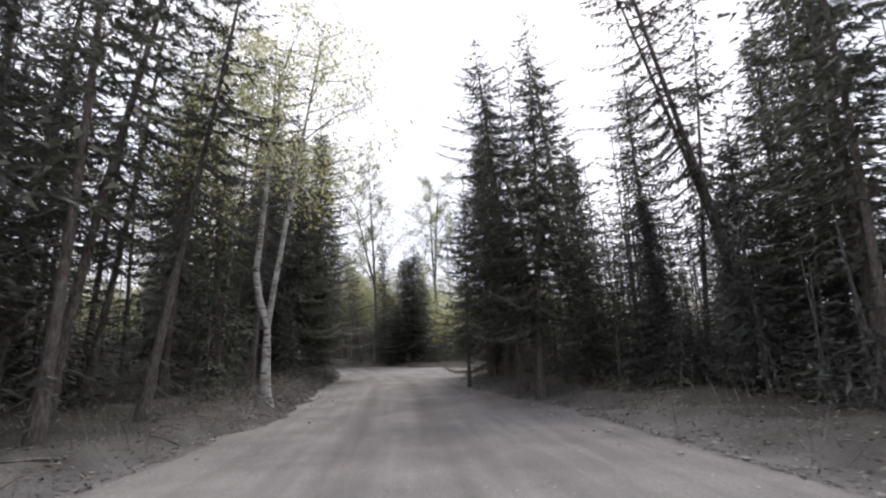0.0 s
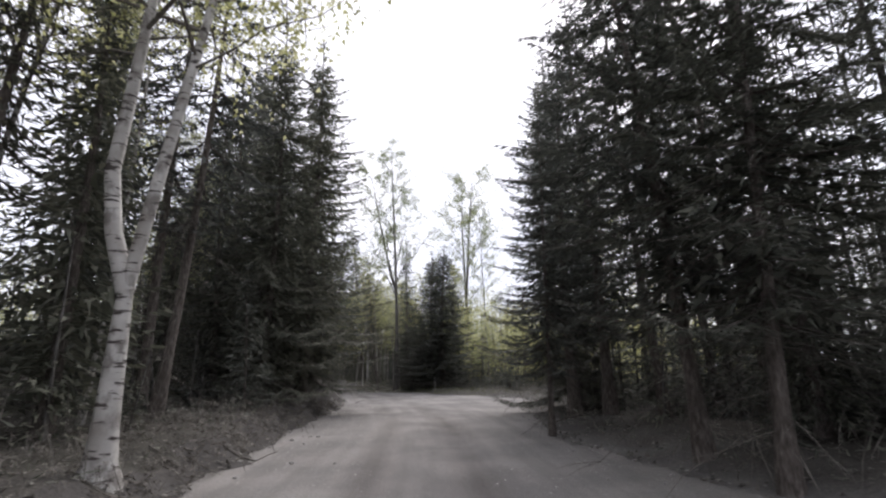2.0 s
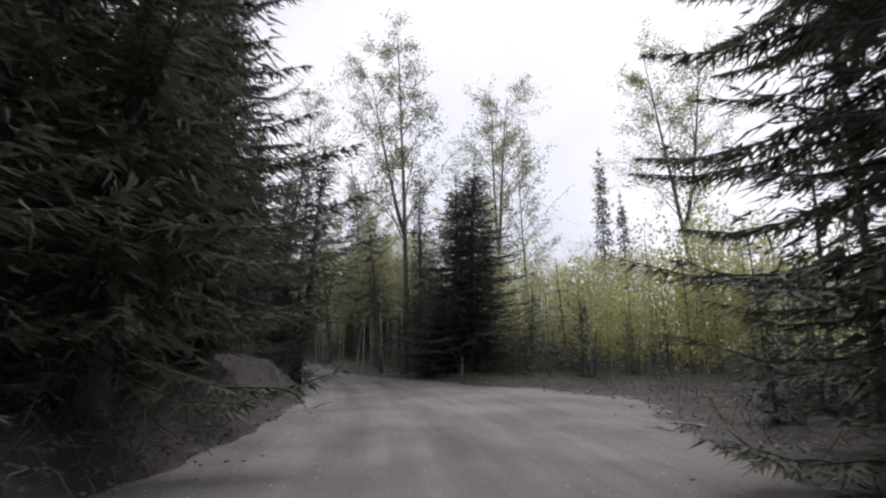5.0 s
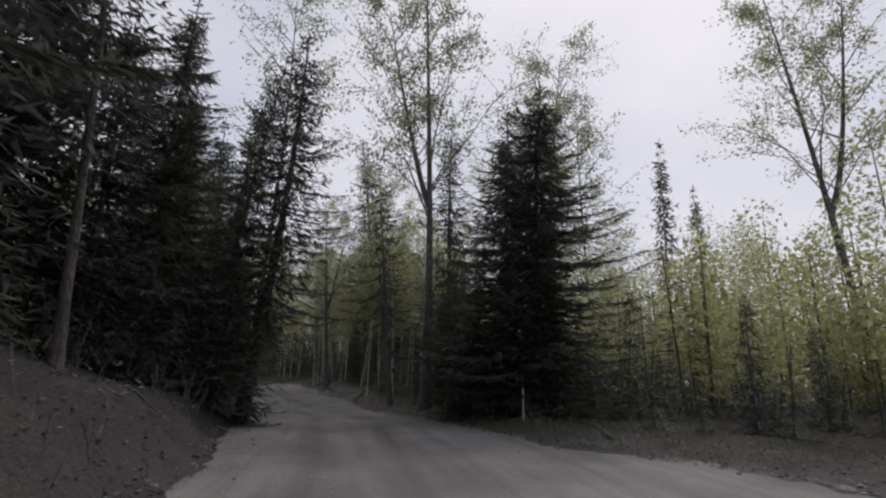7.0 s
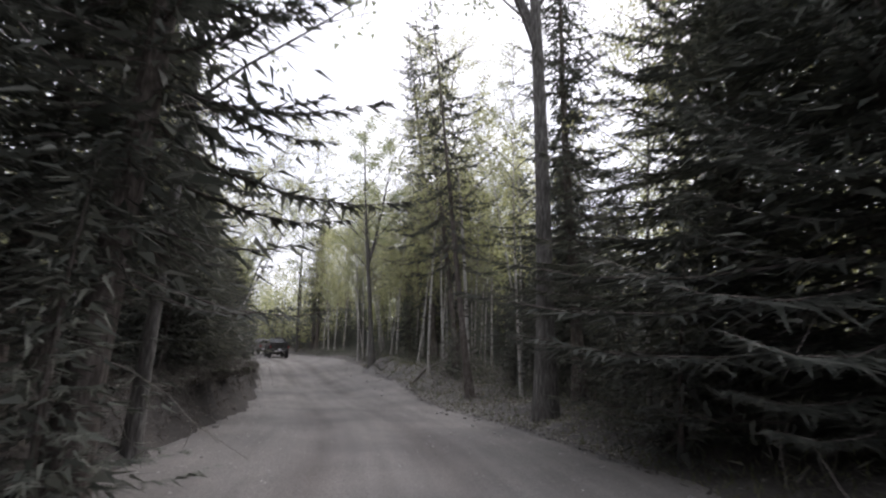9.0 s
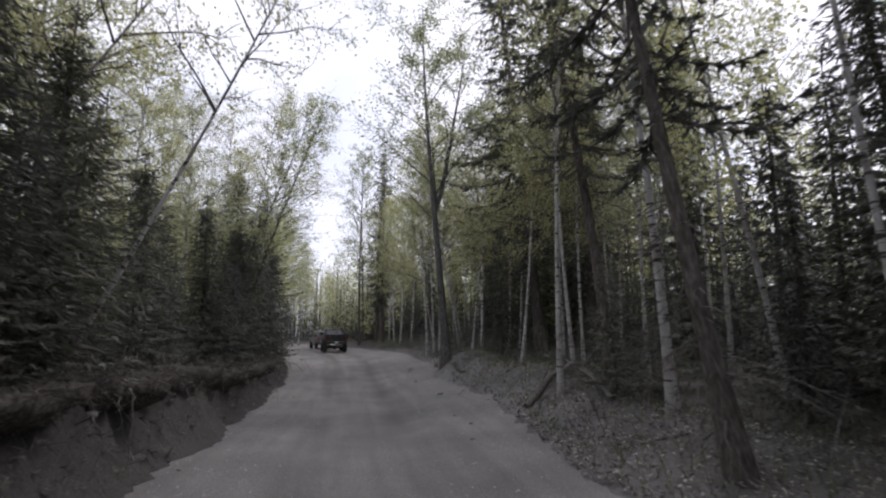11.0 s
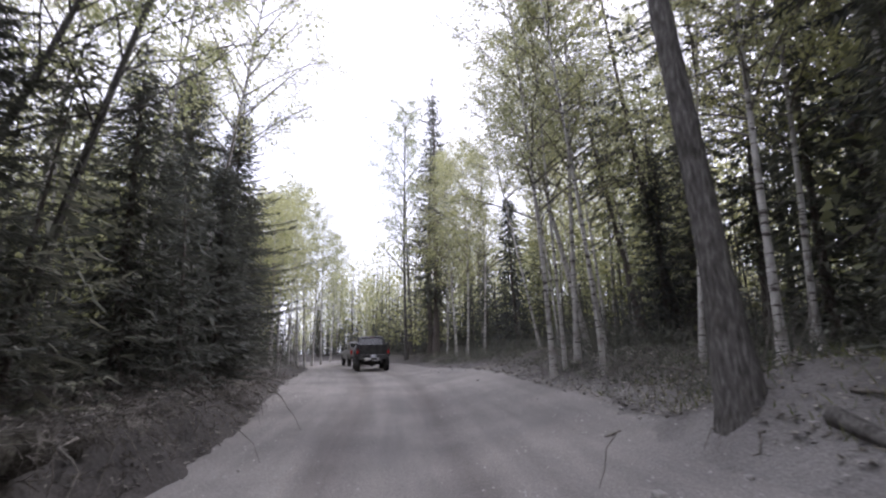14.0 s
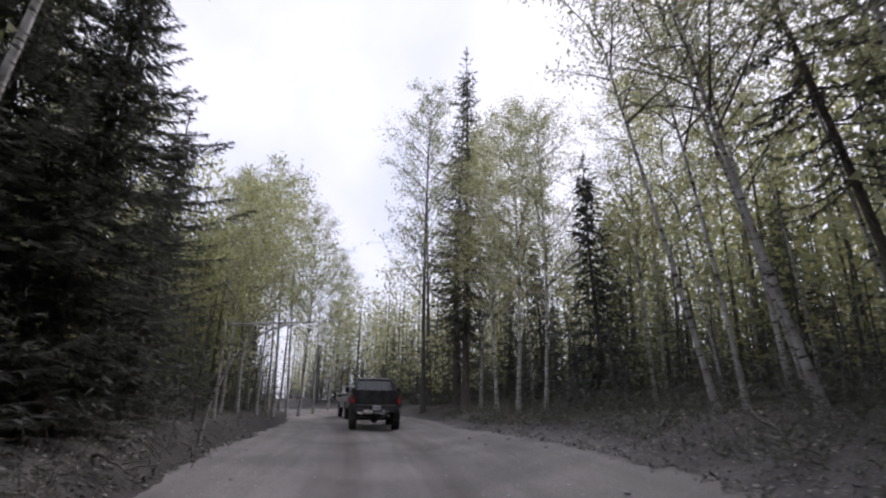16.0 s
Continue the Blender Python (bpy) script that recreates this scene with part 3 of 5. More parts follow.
def broadleaf(root, h, seed, limbs, subs, leaves, size, leaf=None, bark_=None, r0=None, first=0.4, spread_=0.2, up=1.1, sway=None, fork=0.0, clump=0.3, lines=None, twiggy=True, bare=0.0):
    """Birch, aspen or cottonwood: a thin trunk (or stems), rising limbs, twigs and clumps of small leaves."""
    global rng
    rng = np.random.default_rng(seed)
    r = rng
    bark_ = bark_ or BIRCH
    r0 = r0 or 0.016 + h * 0.0046
    if lines is None:
        lines = [bent(h, h * 0.016 if sway is None else sway, 14, r)]
        if fork:
            main = lines[0]
            n0 = int(len(main) * fork)
            k = np.linspace(0, 1, len(main) - n0)
            az = r.uniform(0, 6.28)
            lines.append(main[n0:] + np.stack([math.cos(az) * k**0.8 * h * 0.16, math.sin(az) * k**0.8 * h * 0.16, -k * h * 0.06], 1))
    for n, line in enumerate(lines):
        trunk_part(root, line, r0 * (1 if n == 0 else 0.62), bark_, 9 if twiggy else 5) if n == 0 else second_stem(root, line, r0 * 0.68, bark_)
    wood, crown = Pile(), Pile()
    for n in range(limbs):
        line = lines[n % len(lines)]
        lo, hi = line[0, 2], line[-1, 2]
        z = max(first * h, lo + 0.1) + (hi - max(first * h, lo + 0.1)) * (n + r.uniform()) / limbs * 0.97
        base = at_height(line, z)
        az = n * 2.4 + r.normal() * 0.5
        top = (h - z) / (h * (1 - first))
        ln = h * spread_ * (0.35 + 0.75 * max(top, 0.0)) * r.uniform(0.6, 1.25)
        out = np.array([math.cos(az), math.sin(az), 0])
        k = np.linspace(0, 1, 5)
        lift = up * r.uniform(0.6, 1.2)
        pts = base + out * (ln * k)[:, None] + np.array([0, 0, 1.0]) * (ln * lift * (k - 0.25 * k * k))[:, None] + r.normal(size=(5, 3)) * 0.05 * ln * k[:, None]
        if twiggy:
            wood.tube(pts, np.linspace(0.011 + ln * 0.0075, 0.004, 5), 4)
        for _ in range(subs):
            k0 = r.uniform(0.25, 1)
            q = np.array([np.interp(k0, k, pts[:, i]) for i in range(3)])
            way = out * 0.6 + r.normal(size=3) * 0.65 + [0, 0, 0.35]
            sl = ln * 0.42 * r.uniform(0.5, 1.2)
            e = q + way * sl
            if twiggy:
                wood.tube([q, (q + e) / 2 + r.normal(size=3) * 0.04, e - [0, 0, 0.05]], [0.010, 0.007, 0.003], 3)
            if r.uniform() < bare:
                continue
            m = max(2, int(leaves * r.uniform(0.5, 1.5)))
            kk = r.uniform(0.15, 1.1, m)[:, None]
            b = q + (e - q) * kk + r.normal(size=(m, 3)) * clump * np.array([1, 1, 0.8])
            crown.blades(b, r.normal(size=(m, 3)) * [0.7, 0.7, 0.5] - [0, 0, 0.45], size * r.uniform(0.65, 1.3, m), size * r.uniform(0.5, 0.85, m), 0.25)
    if twiggy:
        tagged(wood.out("branchwood", GREY_BARK if bark_ is not BIRCH else DEAD, root), kind="stuff")
    crown.out("crown", leaf or LEAF, root)


def second_stem(root, line, r0, mat):
    p = Pile()
    k = np.linspace(0, 1, len(line))
    p.tube(line, r0 * (1 - 0.92 * k), 7)
    return p.out("stem", mat, root, "", True)


KINDS = {
    "spruce_close": ("spruce_tree", 15, lambda o, s: conifer(o, 15, 3.9, 0.7, s, 23, 0.085, 0.048, core=5600, dead=10, shape=0.85, fine=True, fan=0.23)),
    "spruce_full": ("spruce_tree", 15, lambda o, s: conifer(o, 15, 3.9, 0.7, s, 21, 0.17, 0.075, core=3400, dead=8, shape=0.85, fine=True)),
    "spruce_old": ("spruce_tree", 16, lambda o, s: conifer(o, 16, 3.0, 2.8, s, 20, 0.14, 0.06, core=2300, dead=30, shape=0.75, gaps=0.45, fine=True)),
    "spruce_road": ("spruce_tree", 15, lambda o, s: conifer(o, 15, 3.5, 2.6, s, 22, 0.09, 0.042, core=2200, dead=50, shape=0.8, fine=True, gaps=0.4, r0=0.12)),
    "spruce_lean": ("spruce_tree", 15, lambda o, s: conifer(o, 15, 1.9, 1.4, s, 24, 0.14, 0.06, dead=14, shape=0.7, droop=0.5, gaps=0.4, core=500, fine=True)),
    "spruce_young": ("young_spruce", 5, lambda o, s: conifer(o, 5, 1.6, 0.15, s, 12, 0.13, 0.055, core=350, needle=PALE_NEEDLE, droop=0.2, r0=0.05, limbs=False, fine=True, per=7)),
    "pine_tall": ("tall_conifer", 18, lambda o, s: conifer(o, 18, 2.6, 5.0, s, 17, 0.16, 0.065, dead=60, shape=0.5, droop=0.45, r0=0.14, gaps=0.7, core=260, fine=True, per=8)),
    "spruce_mid": ("spruce_tree", 14, lambda o, s: conifer(o, 14, 2.7, 0.8, s, 18, 0.2, 0.15, core=900, dead=14, limbs=False, gaps=0.25)),
    "pine_mid": ("tall_conifer", 17, lambda o, s: conifer(o, 17, 2.2, 4.5, s, 14, 0.2, 0.13, dead=26, shape=0.55, droop=0.45, r0=0.12, limbs=False, gaps=0.55, core=200)),
    "birch_near": ("birch_tree", 13, lambda o, s: broadleaf(o, 13, s, 32, 9, 32, 0.078, clump=0.17)),
    "birch_slim": ("birch_tree", 12, lambda o, s: broadleaf(o, 12, s, 22, 6, 22, 0.08, spread_=0.14, first=0.45, r0=0.052, clump=0.15)),
    "aspen_near": ("aspen_tree", 13, lambda o, s: broadleaf(o, 13, s, 38, 9, 36, 0.078, spread_=0.18, first=0.3, up=0.9, clump=0.18)),
    "aspen_mid": ("aspen_tree", 12, lambda o, s: broadleaf(o, 12, s, 20, 5, 21, 0.14, spread_=0.16, first=0.3, twiggy=False, clump=0.27)),
    "aspen_young": ("young_aspen", 8, lambda o, s: broadleaf(o, 8, s, 20, 5, 28, 0.095, spread_=0.17, first=0.15, twiggy=False, r0=0.04)),
    "cottonwood": ("cottonwood_tree", 22, lambda o, s: broadleaf(o, 22, s, 40, 11, 30, 0.15, leaf=GREY_LEAF, bark_=GREY_BARK, r0=0.2, first=0.36, spread_=0.17, up=1.5, fork=0.38, clump=0.2, bare=0.22)),
    "cottonwood_slim": ("cottonwood_tree", 17, lambda o, s: broadleaf(o, 17, s, 34, 8, 20, 0.12, leaf=GREY_LEAF, bark_=GREY_BARK, r0=0.1, first=0.3, spread_=0.14, up=1.6, clump=0.17, bare=0.2)),
}
LABELS = {
    "spruce_close": "full dark green spruce with layered drooping boughs",
    "spruce_full": "full dark green spruce with drooping boughs to the ground",
    "spruce_old": "tall dark spruce with bare dead lower branches",
    "spruce_road": "dark spruce with bare lower trunk and hanging dead twigs",
    "spruce_lean": "slender dark spruce with a narrow ragged crown",
    "spruce_young": "small dusty green spruce at the edge of the road",
    "pine_tall": "tall bare-trunked conifer with a thin dark crown",
    "spruce_mid": "dark green spruce standing within the forest",
    "pine_mid": "tall dark conifer with a bare trunk in the forest",
    "birch_near": "white-barked birch with fresh yellow-green leaves",
    "birch_slim": "slim pale birch with a high sparse crown",
    "aspen_near": "aspen with pale trunk and bright spring leaves",
    "aspen_mid": "yellow-green aspen standing back among the trees",
    "aspen_young": "young yellow-green aspen in a dense thicket",
    "cottonwood": "tall grey cottonwood with sparse pale leaves",
    "cottonwood_slim": "slim grey cottonwood with sparse upswept branches",
}
MADE = {}


def plant(kind, x, y, h, turn=None, lean=0.0, toward=0.0, variant=None, wide=1.0):
    """Stands a tree of this kind and height on the ground; lean in degrees toward a compass angle (0 is +x)."""
    name, nominal, build = KINDS[kind]
    pick = random.Random(int(x * 131 + y * 977) & 0xFFFFFF)
    variant = pick.randrange(2 if kind in ("spruce_full", "spruce_close", "spruce_road", "cottonwood", "cottonwood_slim", "spruce_young", "pine_tall") else 3) if variant is None else variant
    turn = pick.uniform(0, 360) if turn is None else turn
    k = h / nominal
    m = Matrix.Translation((x, y, floor_z(x, y) - 0.03)) @ Matrix.Rotation(radians(lean), 4, Vector((-math.sin(radians(toward)), math.cos(radians(toward)), 0))) @ Matrix.Rotation(radians(turn), 4, "Z") @ Matrix.Diagonal((k * wide, k * wide, k, 1))
    key = (kind, variant)
    if key in MADE:
        first = MADE[key].scale
        return copy_thing(MADE[key], m @ Matrix.Diagonal((1 / first.x, 1 / first.y, 1 / first.z, 1)))
    root = new(name)
    root.empty_display_size = 0.3
    build(root, 100 + 17 * variant + 1000 * list(KINDS).index(kind))
    root.matrix_basis = m
    tagged(root, LABELS[kind], name.split("_")[-1] if "tree" not in name else "tree", "trees along the road")
    bpy.context.view_layer.update()
    MADE[key] = root
    return root

# ---- trees that stand out along the road ----


def forked_birch(x, y):
    """White birch that forks at breast height and leans out over the road."""
    root = new("birch_tree")
    k = np.linspace(0, 1, 12)
    low = np.stack([0.04 * k, 0.0 * k, 2.55 * k], 1)
    a = np.stack([0.04 + 1.9 * k**1.05, 0.3 * k, 2.55 + 11.7 * k], 1)
    b = np.stack([0.04 + np.interp(k * 10.4, (0, 0.8, 1.7, 3.2, 5.0, 6.5, 10.4), (0, -0.27, -0.44, -0.25, -0.06, 0.12, 0.6)), -0.4 * k, 2.55 + 10.4 * k], 1)
    broadleaf(root, 14.5, 51, 46, 7, 24, 0.12, r0=0.2, first=0.42, spread_=0.24, up=0.4, lines=[np.vstack([low[:-1], a]), b])
    root.location = (x, y, floor_z(x, y) - 0.03)
    tagged(root, "white birch forked above head height, with yellow-green leaves over the road", "tree", "trees along the road")


forked_birch(-5.95, 17.85)
# first stretch, left
plant("pine_tall", -7.5, 13.4, 16, lean=8.5, toward=0, variant=0)
plant("pine_tall", -8.8, 11.9, 17, lean=9, toward=0, variant=1)
plant("spruce_old", -10.4, 11.8, 17)
plant("spruce_old", -12.6, 14.8, 17, lean=4, toward=0)
plant("pine_tall", -11.6, 17.3, 17, lean=8, toward=10)
plant("pine_tall", -9.9, 18.9, 16, lean=3, toward=0)
plant("birch_near", -10.5, 19.3, 15, lean=9, toward=10)
plant("birch_slim", -9.4, 22.1, 14, lean=4, toward=0)
plant("pine_tall", -9.6, 24.5, 18, lean=2, toward=30)
plant("pine_tall", -8.4, 23.2, 17, lean=4, toward=10)
plant("pine_tall", -13.8, 20.5, 18, lean=3, toward=0)
plant("spruce_close", -8.4, 29.6, 15.5, variant=1, wide=0.95)
plant("spruce_full", -10.6, 27.0, 7, variant=0)
plant("spruce_young", -7.7, 26.6, 4.5)
plant("spruce_close", -8.0, 33.0, 17)
plant("spruce_close", -11.5, 36.5, 18, variant=0)
plant("spruce_close", -8.8, 37.6, 13, variant=1)
plant("aspen_near", -12.4, 31.0, 11)
# first stretch, right
plant("spruce_road", 3.25, 18.2, 13.2, variant=0, wide=1.15)
plant("spruce_road", 3.03, 20.2, 14.8, variant=1, wide=1.15, lean=2.5, toward=180)
plant("spruce_full", 6.2, 22.0, 11)
plant("spruce_road", 1.2, 24.9, 10.4, variant=0, wide=0.95, turn=100)
plant("spruce_old", 3.4, 27.4, 15)
plant("pine_tall", 4.9, 27.0, 18, lean=3, toward=160)
plant("spruce_old", 2.6, 28.8, 15)
plant("spruce_close", 3.4, 32.2, 16)
plant("pine_tall", 10.6, 16.6, 20, lean=13, toward=180, variant=0)
plant("pine_tall", 10.9, 17.6, 18, lean=14, toward=182, variant=1)
plant("spruce_old", 12.4, 16.2, 17)
plant("spruce_full", 12.8, 19.0, 15, variant=0)
plant("spruce_old", 10.6, 12.6, 18)
plant("spruce_full", 7.8, 18.8, 7.5)
plant("spruce_old", 9.2, 21.8, 14)
plant("spruce_full", 9.6, 17.0, 5.5, variant=0)
plant("pine_tall", 6.5, 24.0, 19, lean=4, toward=140)
plant("pine_tall", 7.4, 29.0, 19, lean=4, toward=150)
plant("spruce_lean", 4.6, 35.8, 9)
plant("spruce_young", 3.4, 37.0, 3.2)
plant("spruce_young", 5.2, 38.5, 4.2)
# the bend with the wide gravel apron
plant("cottonwood", -7.5, 60.3, 24, turn=205, variant=0)
plant("spruce_close", -2.9, 55.4, 12.4, variant=0, wide=1.6)
plant("spruce_close", -4.3, 57.4, 12.4, variant=1, wide=1.45)
plant("spruce_full", -1.9, 61.8, 10, variant=1)
plant("pine_tall", -11.3, 70.1, 16.5, variant=0, lean=6, toward=205)
plant("spruce_young", -11.2, 68.5, 2.6)
plant("spruce_young", -10.4, 68.9, 3.2)
plant("cottonwood", -0.2, 74.5, 26, turn=20, variant=1)
plant("cottonwood_slim", 1.6, 70.0, 20)
plant("cottonwood", 12.8, 62.9, 24, turn=80, variant=1, lean=4, toward=150)
plant("spruce_mid", 13.4, 92.0, 27.0, wide=0.6)
plant("spruce_mid", 13.2, 83.5, 18.7, wide=0.65)
plant("spruce_old", -14.2, 78.6, 21, wide=0.8, lean=6, toward=204)
plant("spruce_old", -12.0, 52.4, 13.2, lean=4, toward=350, wide=1.25, variant=1)
plant("spruce_close", -13.9, 51.2, 10.2, variant=1, wide=0.9)
plant("spruce_close", -13.5, 49.6, 12, wide=0.95, variant=0)
plant("spruce_full", -12.2, 51.0, 5.2, variant=1, wide=1.2)
plant("spruce_young", -11.4, 51.6, 3.4, wide=1.2)
plant("spruce_full", -15.2, 50.6, 11)
plant("spruce_close", -15.6, 46.3, 19, lean=4, toward=20)
plant("spruce_full", -13.4, 47.2, 9)
plant("cottonwood_slim", -13.0, 54.4, 17, variant=0)
plant("spruce_old", -15.0, 54.6, 12, lean=6, toward=10)
plant("spruce_old", -13.7, 52.8, 12.5, lean=7, toward=30)
plant("spruce_full", -17.0, 58.0, 12)
plant("birch_slim", -18.0, 62.9, 9, lean=22, toward=35)
plant("birch_slim", -12.3, 69.0, 12.5)
plant("birch_slim", -10.6, 70.6, 11)
plant("spruce_old", -6.6, 62.9, 15)
plant("spruce_young", -5.6, 56.0, 4)
plant("birch_slim", -8.3, 64.6, 12)
# last stretch, right
plant("pine_tall", -9.9, 64.6, 15, lean=9, toward=150, variant=1)
plant("birch_near", -10.36, 67.1, 14, lean=5, toward=195)
plant("birch_slim", -12.4, 72.6, 13, lean=4, toward=150)
plant("birch_slim", -12.3, 74.5, 12)
plant("birch_slim", -13.2, 77.2, 13, lean=1, toward=160)
plant("cottonwood", -17.7, 77.45, 15.5, turn=140, variant=0, lean=1.5, toward=190, wide=1.2)
plant("aspen_near", -21.2, 84.35, 12.5, lean=3, toward=190)
plant("aspen_near", -20.7, 84.9, 13)
plant("birch_slim", -21.0, 84.8, 12)
plant("birch_slim", -19.84, 83.3, 13, lean=3, toward=205)
plant("birch_near", -21.3, 90.35, 13, lean=9, toward=205, variant=0)
plant("birch_slim", -21.35, 90.9, 12.5, lean=11, toward=205, variant=1)
plant("birch_slim", -22.9, 89.8, 12, lean=8, toward=202, variant=2)
plant("birch_slim", -22.4, 90.7, 12, lean=5, toward=205, variant=0)
plant("birch_slim", -20.2, 86.6, 12.5, lean=7, toward=200, variant=1)
plant("aspen_near", -18.4, 90.6, 13, lean=3, toward=160)
plant("birch_slim", -19.6, 91.6, 13, lean=4, toward=150)
plant("birch_near", -21.2, 94.6, 13, lean=6, toward=165)
plant("birch_slim", -22.6, 96.9, 12, lean=4, toward=170)
plant("aspen_near", -24.6, 98.9, 13)
plant("pine_tall", -19.5, 91.2, 14, lean=8, toward=205, variant=1)
plant("pine_tall", -18.2, 88.6, 15, lean=8, toward=205, variant=0)
plant("pine_tall", -17.0, 86.5, 16, lean=5, toward=205, variant=1)
plant("spruce_old", -16.0, 87.8, 14)
plant("spruce_full", -18.6, 88.0, 6.5, variant=0)
plant("spruce_full", -17.7, 90.6, 8, variant=1)
plant("spruce_old", -13.9, 85.0, 15, lean=5, toward=204)
plant("spruce_old", -13.2, 82.0, 13)
plant("spruce_old", -12.2, 78.5, 14)
for x, y, h in ((-6.4, 68.6, 10), (-6.6, 65.6, 8.5), (-8.8, 76.6, 12)):
    plant("spruce_full", x, y, h)
for x, y, h in ((-31.3, 101.7, 13.5), (-29.5, 99.1, 13), (-33.5, 105.2, 14.5), (-30.5, 104.4, 14), (-28.3, 98.6, 12.5)):
    plant("aspen_near", x, y, h)
plant("spruce_old", -34.2, 104.8, 21.6, wide=0.75)
plant("spruce_lean", -35.6, 106.9, 19)
plant("cottonwood_slim", -37.7, 106.8, 22)
plant("cottonwood_slim", -38.6, 109.3, 21)
plant("cottonwood_slim", -36.4, 109.8, 17)
# last stretch, left
plant("spruce_close", -32.7, 84.5, 10.2, variant=0, wide=1.2)
plant("spruce_close", -33.0, 83.3, 12, variant=1, wide=1.2)
plant("spruce_full", -31.4, 81.0, 7, variant=1, wide=1.35)
plant("spruce_full", -35.0, 87.4, 8, variant=1, wide=1.2)
plant("birch_slim", -22.7, 62.6, 11, lean=41, toward=8)
plant("cottonwood_slim", -26.2, 73.6, 11, lean=19, toward=22)
plant("cottonwood_slim", -25.7, 74.7, 11.5, lean=17, toward=25)
plant("birch_slim", -29.0, 78.4, 13, lean=6, toward=10)
plant("birch_near", -31.6, 81.9, 15, lean=10, toward=25, variant=1)
plant("aspen_near", -34.6, 84.0, 13)
plant("birch_near", -35.6, 80.6, 14, variant=2)
plant("spruce_full", -28.2, 80.2, 5.8, variant=1, wide=1.35)
plant("spruce_full", -26.6, 76.8, 6.5, variant=0, wide=1.35)
for n, (x, y, h) in enumerate(((-37.3, 91.9, 8.4), (-39.6, 94.2, 9.9), (-39.8, 95.2, 10.8), (-40.7, 97.1, 11.5), (-43.4, 99.2, 12.2), (-42.3, 99.8, 13.5), (-43.8, 102.4, 13.5), (-45.3, 105.1, 13.5), (-46.3, 103.5, 13.5), (-47.9, 109.6, 13.5), (-51.5, 115.8, 13.5), (-55.9, 122.8, 13.5), (-43.1, 98.2, 11.8), (-46.7, 101.0, 13.2), (-49.3, 107.7, 13.5))):
    plant("aspen_near" if n % 3 == 1 else "aspen_mid", x, y, h)
plant("spruce_young", -25.2, 74.6, 5)
plant("spruce_young", -27.2, 78.4, 5.5)
plant("spruce_full", -16.2, 59.4, 6.0, variant=1, wide=1.35)
plant("spruce_full", -15.0, 57.2, 5.6, variant=0, wide=1.35)
plant("spruce_full", -17.2, 61.3, 5.4, variant=0, wide=1.35)
plant("spruce_young", -15.4, 58.6, 4.2, wide=1.3)
plant("spruce_young", -17.9, 62.6, 3.8, wide=1.3)
plant("spruce_full", -18.8, 63.2, 5.7, variant=0, wide=1.35)
plant("spruce_full", -20.9, 66.6, 5.0, variant=1, wide=1.35)
plant("spruce_full", -22.9, 70.4, 5.4, variant=0, wide=1.35)
plant("spruce_close", -24.9, 73.7, 5.5, variant=1, wide=1.35)
plant("aspen_near", -19.8, 60.4, 11)
plant("aspen_near", -22.3, 64.6, 11.5)
plant("aspen_near", -24.8, 69.2, 10.5)
plant("spruce_young", -19.6, 65.3, 3.6)
plant("spruce_young", -17.6, 61.9, 3.4)
plant("spruce_young", -23.6, 72.6, 3.8)

# ---- the forest behind ----
pick = random.Random(11)
TAKEN = [(o.matrix_basis.translation.x, o.matrix_basis.translation.y) for o in scene.objects if o.type == "EMPTY"]


OPEN_SPOT = (-14.86, 76.37)  # bare ground beside the big leaning tree


def stand(n, s0, s1, l0, l1, mix, gap):
    """n trees of a mix between two distances along the road and two distances off its edge (negative: right side)."""
    put = 0
    for _ in range(n * 6):
        if put >= n:
            return
        s, off = pick.uniform(s0, s1), pick.uniform(l0, l1)
        cx, cy = np.interp(s, ALONG[keep_i], LINE[keep_i, 0]), np.interp(s, ALONG[keep_i], LINE[keep_i, 1])
        dx, dy = np.interp(s + 1, ALONG[keep_i], LINE[keep_i, 0]) - cx, np.interp(s + 1, ALONG[keep_i], LINE[keep_i, 1]) - cy
        d = math.hypot(dx, dy) or 1
        x, y = cx - dy / d * off, cy + dx / d * off
        ps, pl, _ = road_place(np.array([x]), np.array([y]))
        edge = tab(LEFT_EDGE, ps[0]) if pl[0] > 0 else tab(RIGHT_EDGE, ps[0])
        if abs(pl[0]) < edge + 1.3 or any((x - a) ** 2 + (y - b) ** 2 < gap * gap for a, b in TAKEN):
            continue
        TAKEN.append((x, y))
        u, total = pick.uniform(0, 1), 0
        for kind, share, lo, hi in mix:
            total += share
            if u <= total:
                h, lean, toward = pick.uniform(lo, hi), abs(pick.gauss(0, 2.5)), pick.uniform(0, 360)
                if math.hypot(x - OPEN_SPOT[0], y - OPEN_SPOT[1]) > 0.8:
                    plant(kind, x, y, h, lean=lean, toward=toward)
                break
        put += 1


DARK = (("spruce_mid", 0.5, 10, 18), ("pine_mid", 0.35, 14, 19), ("birch_slim", 0.15, 9, 13))
LIGHT = (("aspen_mid", 0.5, 9, 14), ("spruce_mid", 0.28, 7, 13), ("birch_slim", 0.22, 10, 14))
stand(24, -6, 36, 6, 14, DARK, 1.6)
stand(9, -6, 34, -14, -8, (("pine_mid", 0.7, 14, 18), ("spruce_mid", 0.3, 7, 12)), 1.8)
stand(24, 36, 58, 5, 16, (("spruce_mid", 0.7, 8, 13), ("aspen_mid", 0.15, 9, 13), ("pine_mid", 0.15, 12, 15)), 1.7)
stand(40, 48, 72, -24, -9.5, (("aspen_young", 0.8, 5.5, 9), ("spruce_young", 0.2, 3, 5)), 1.3)
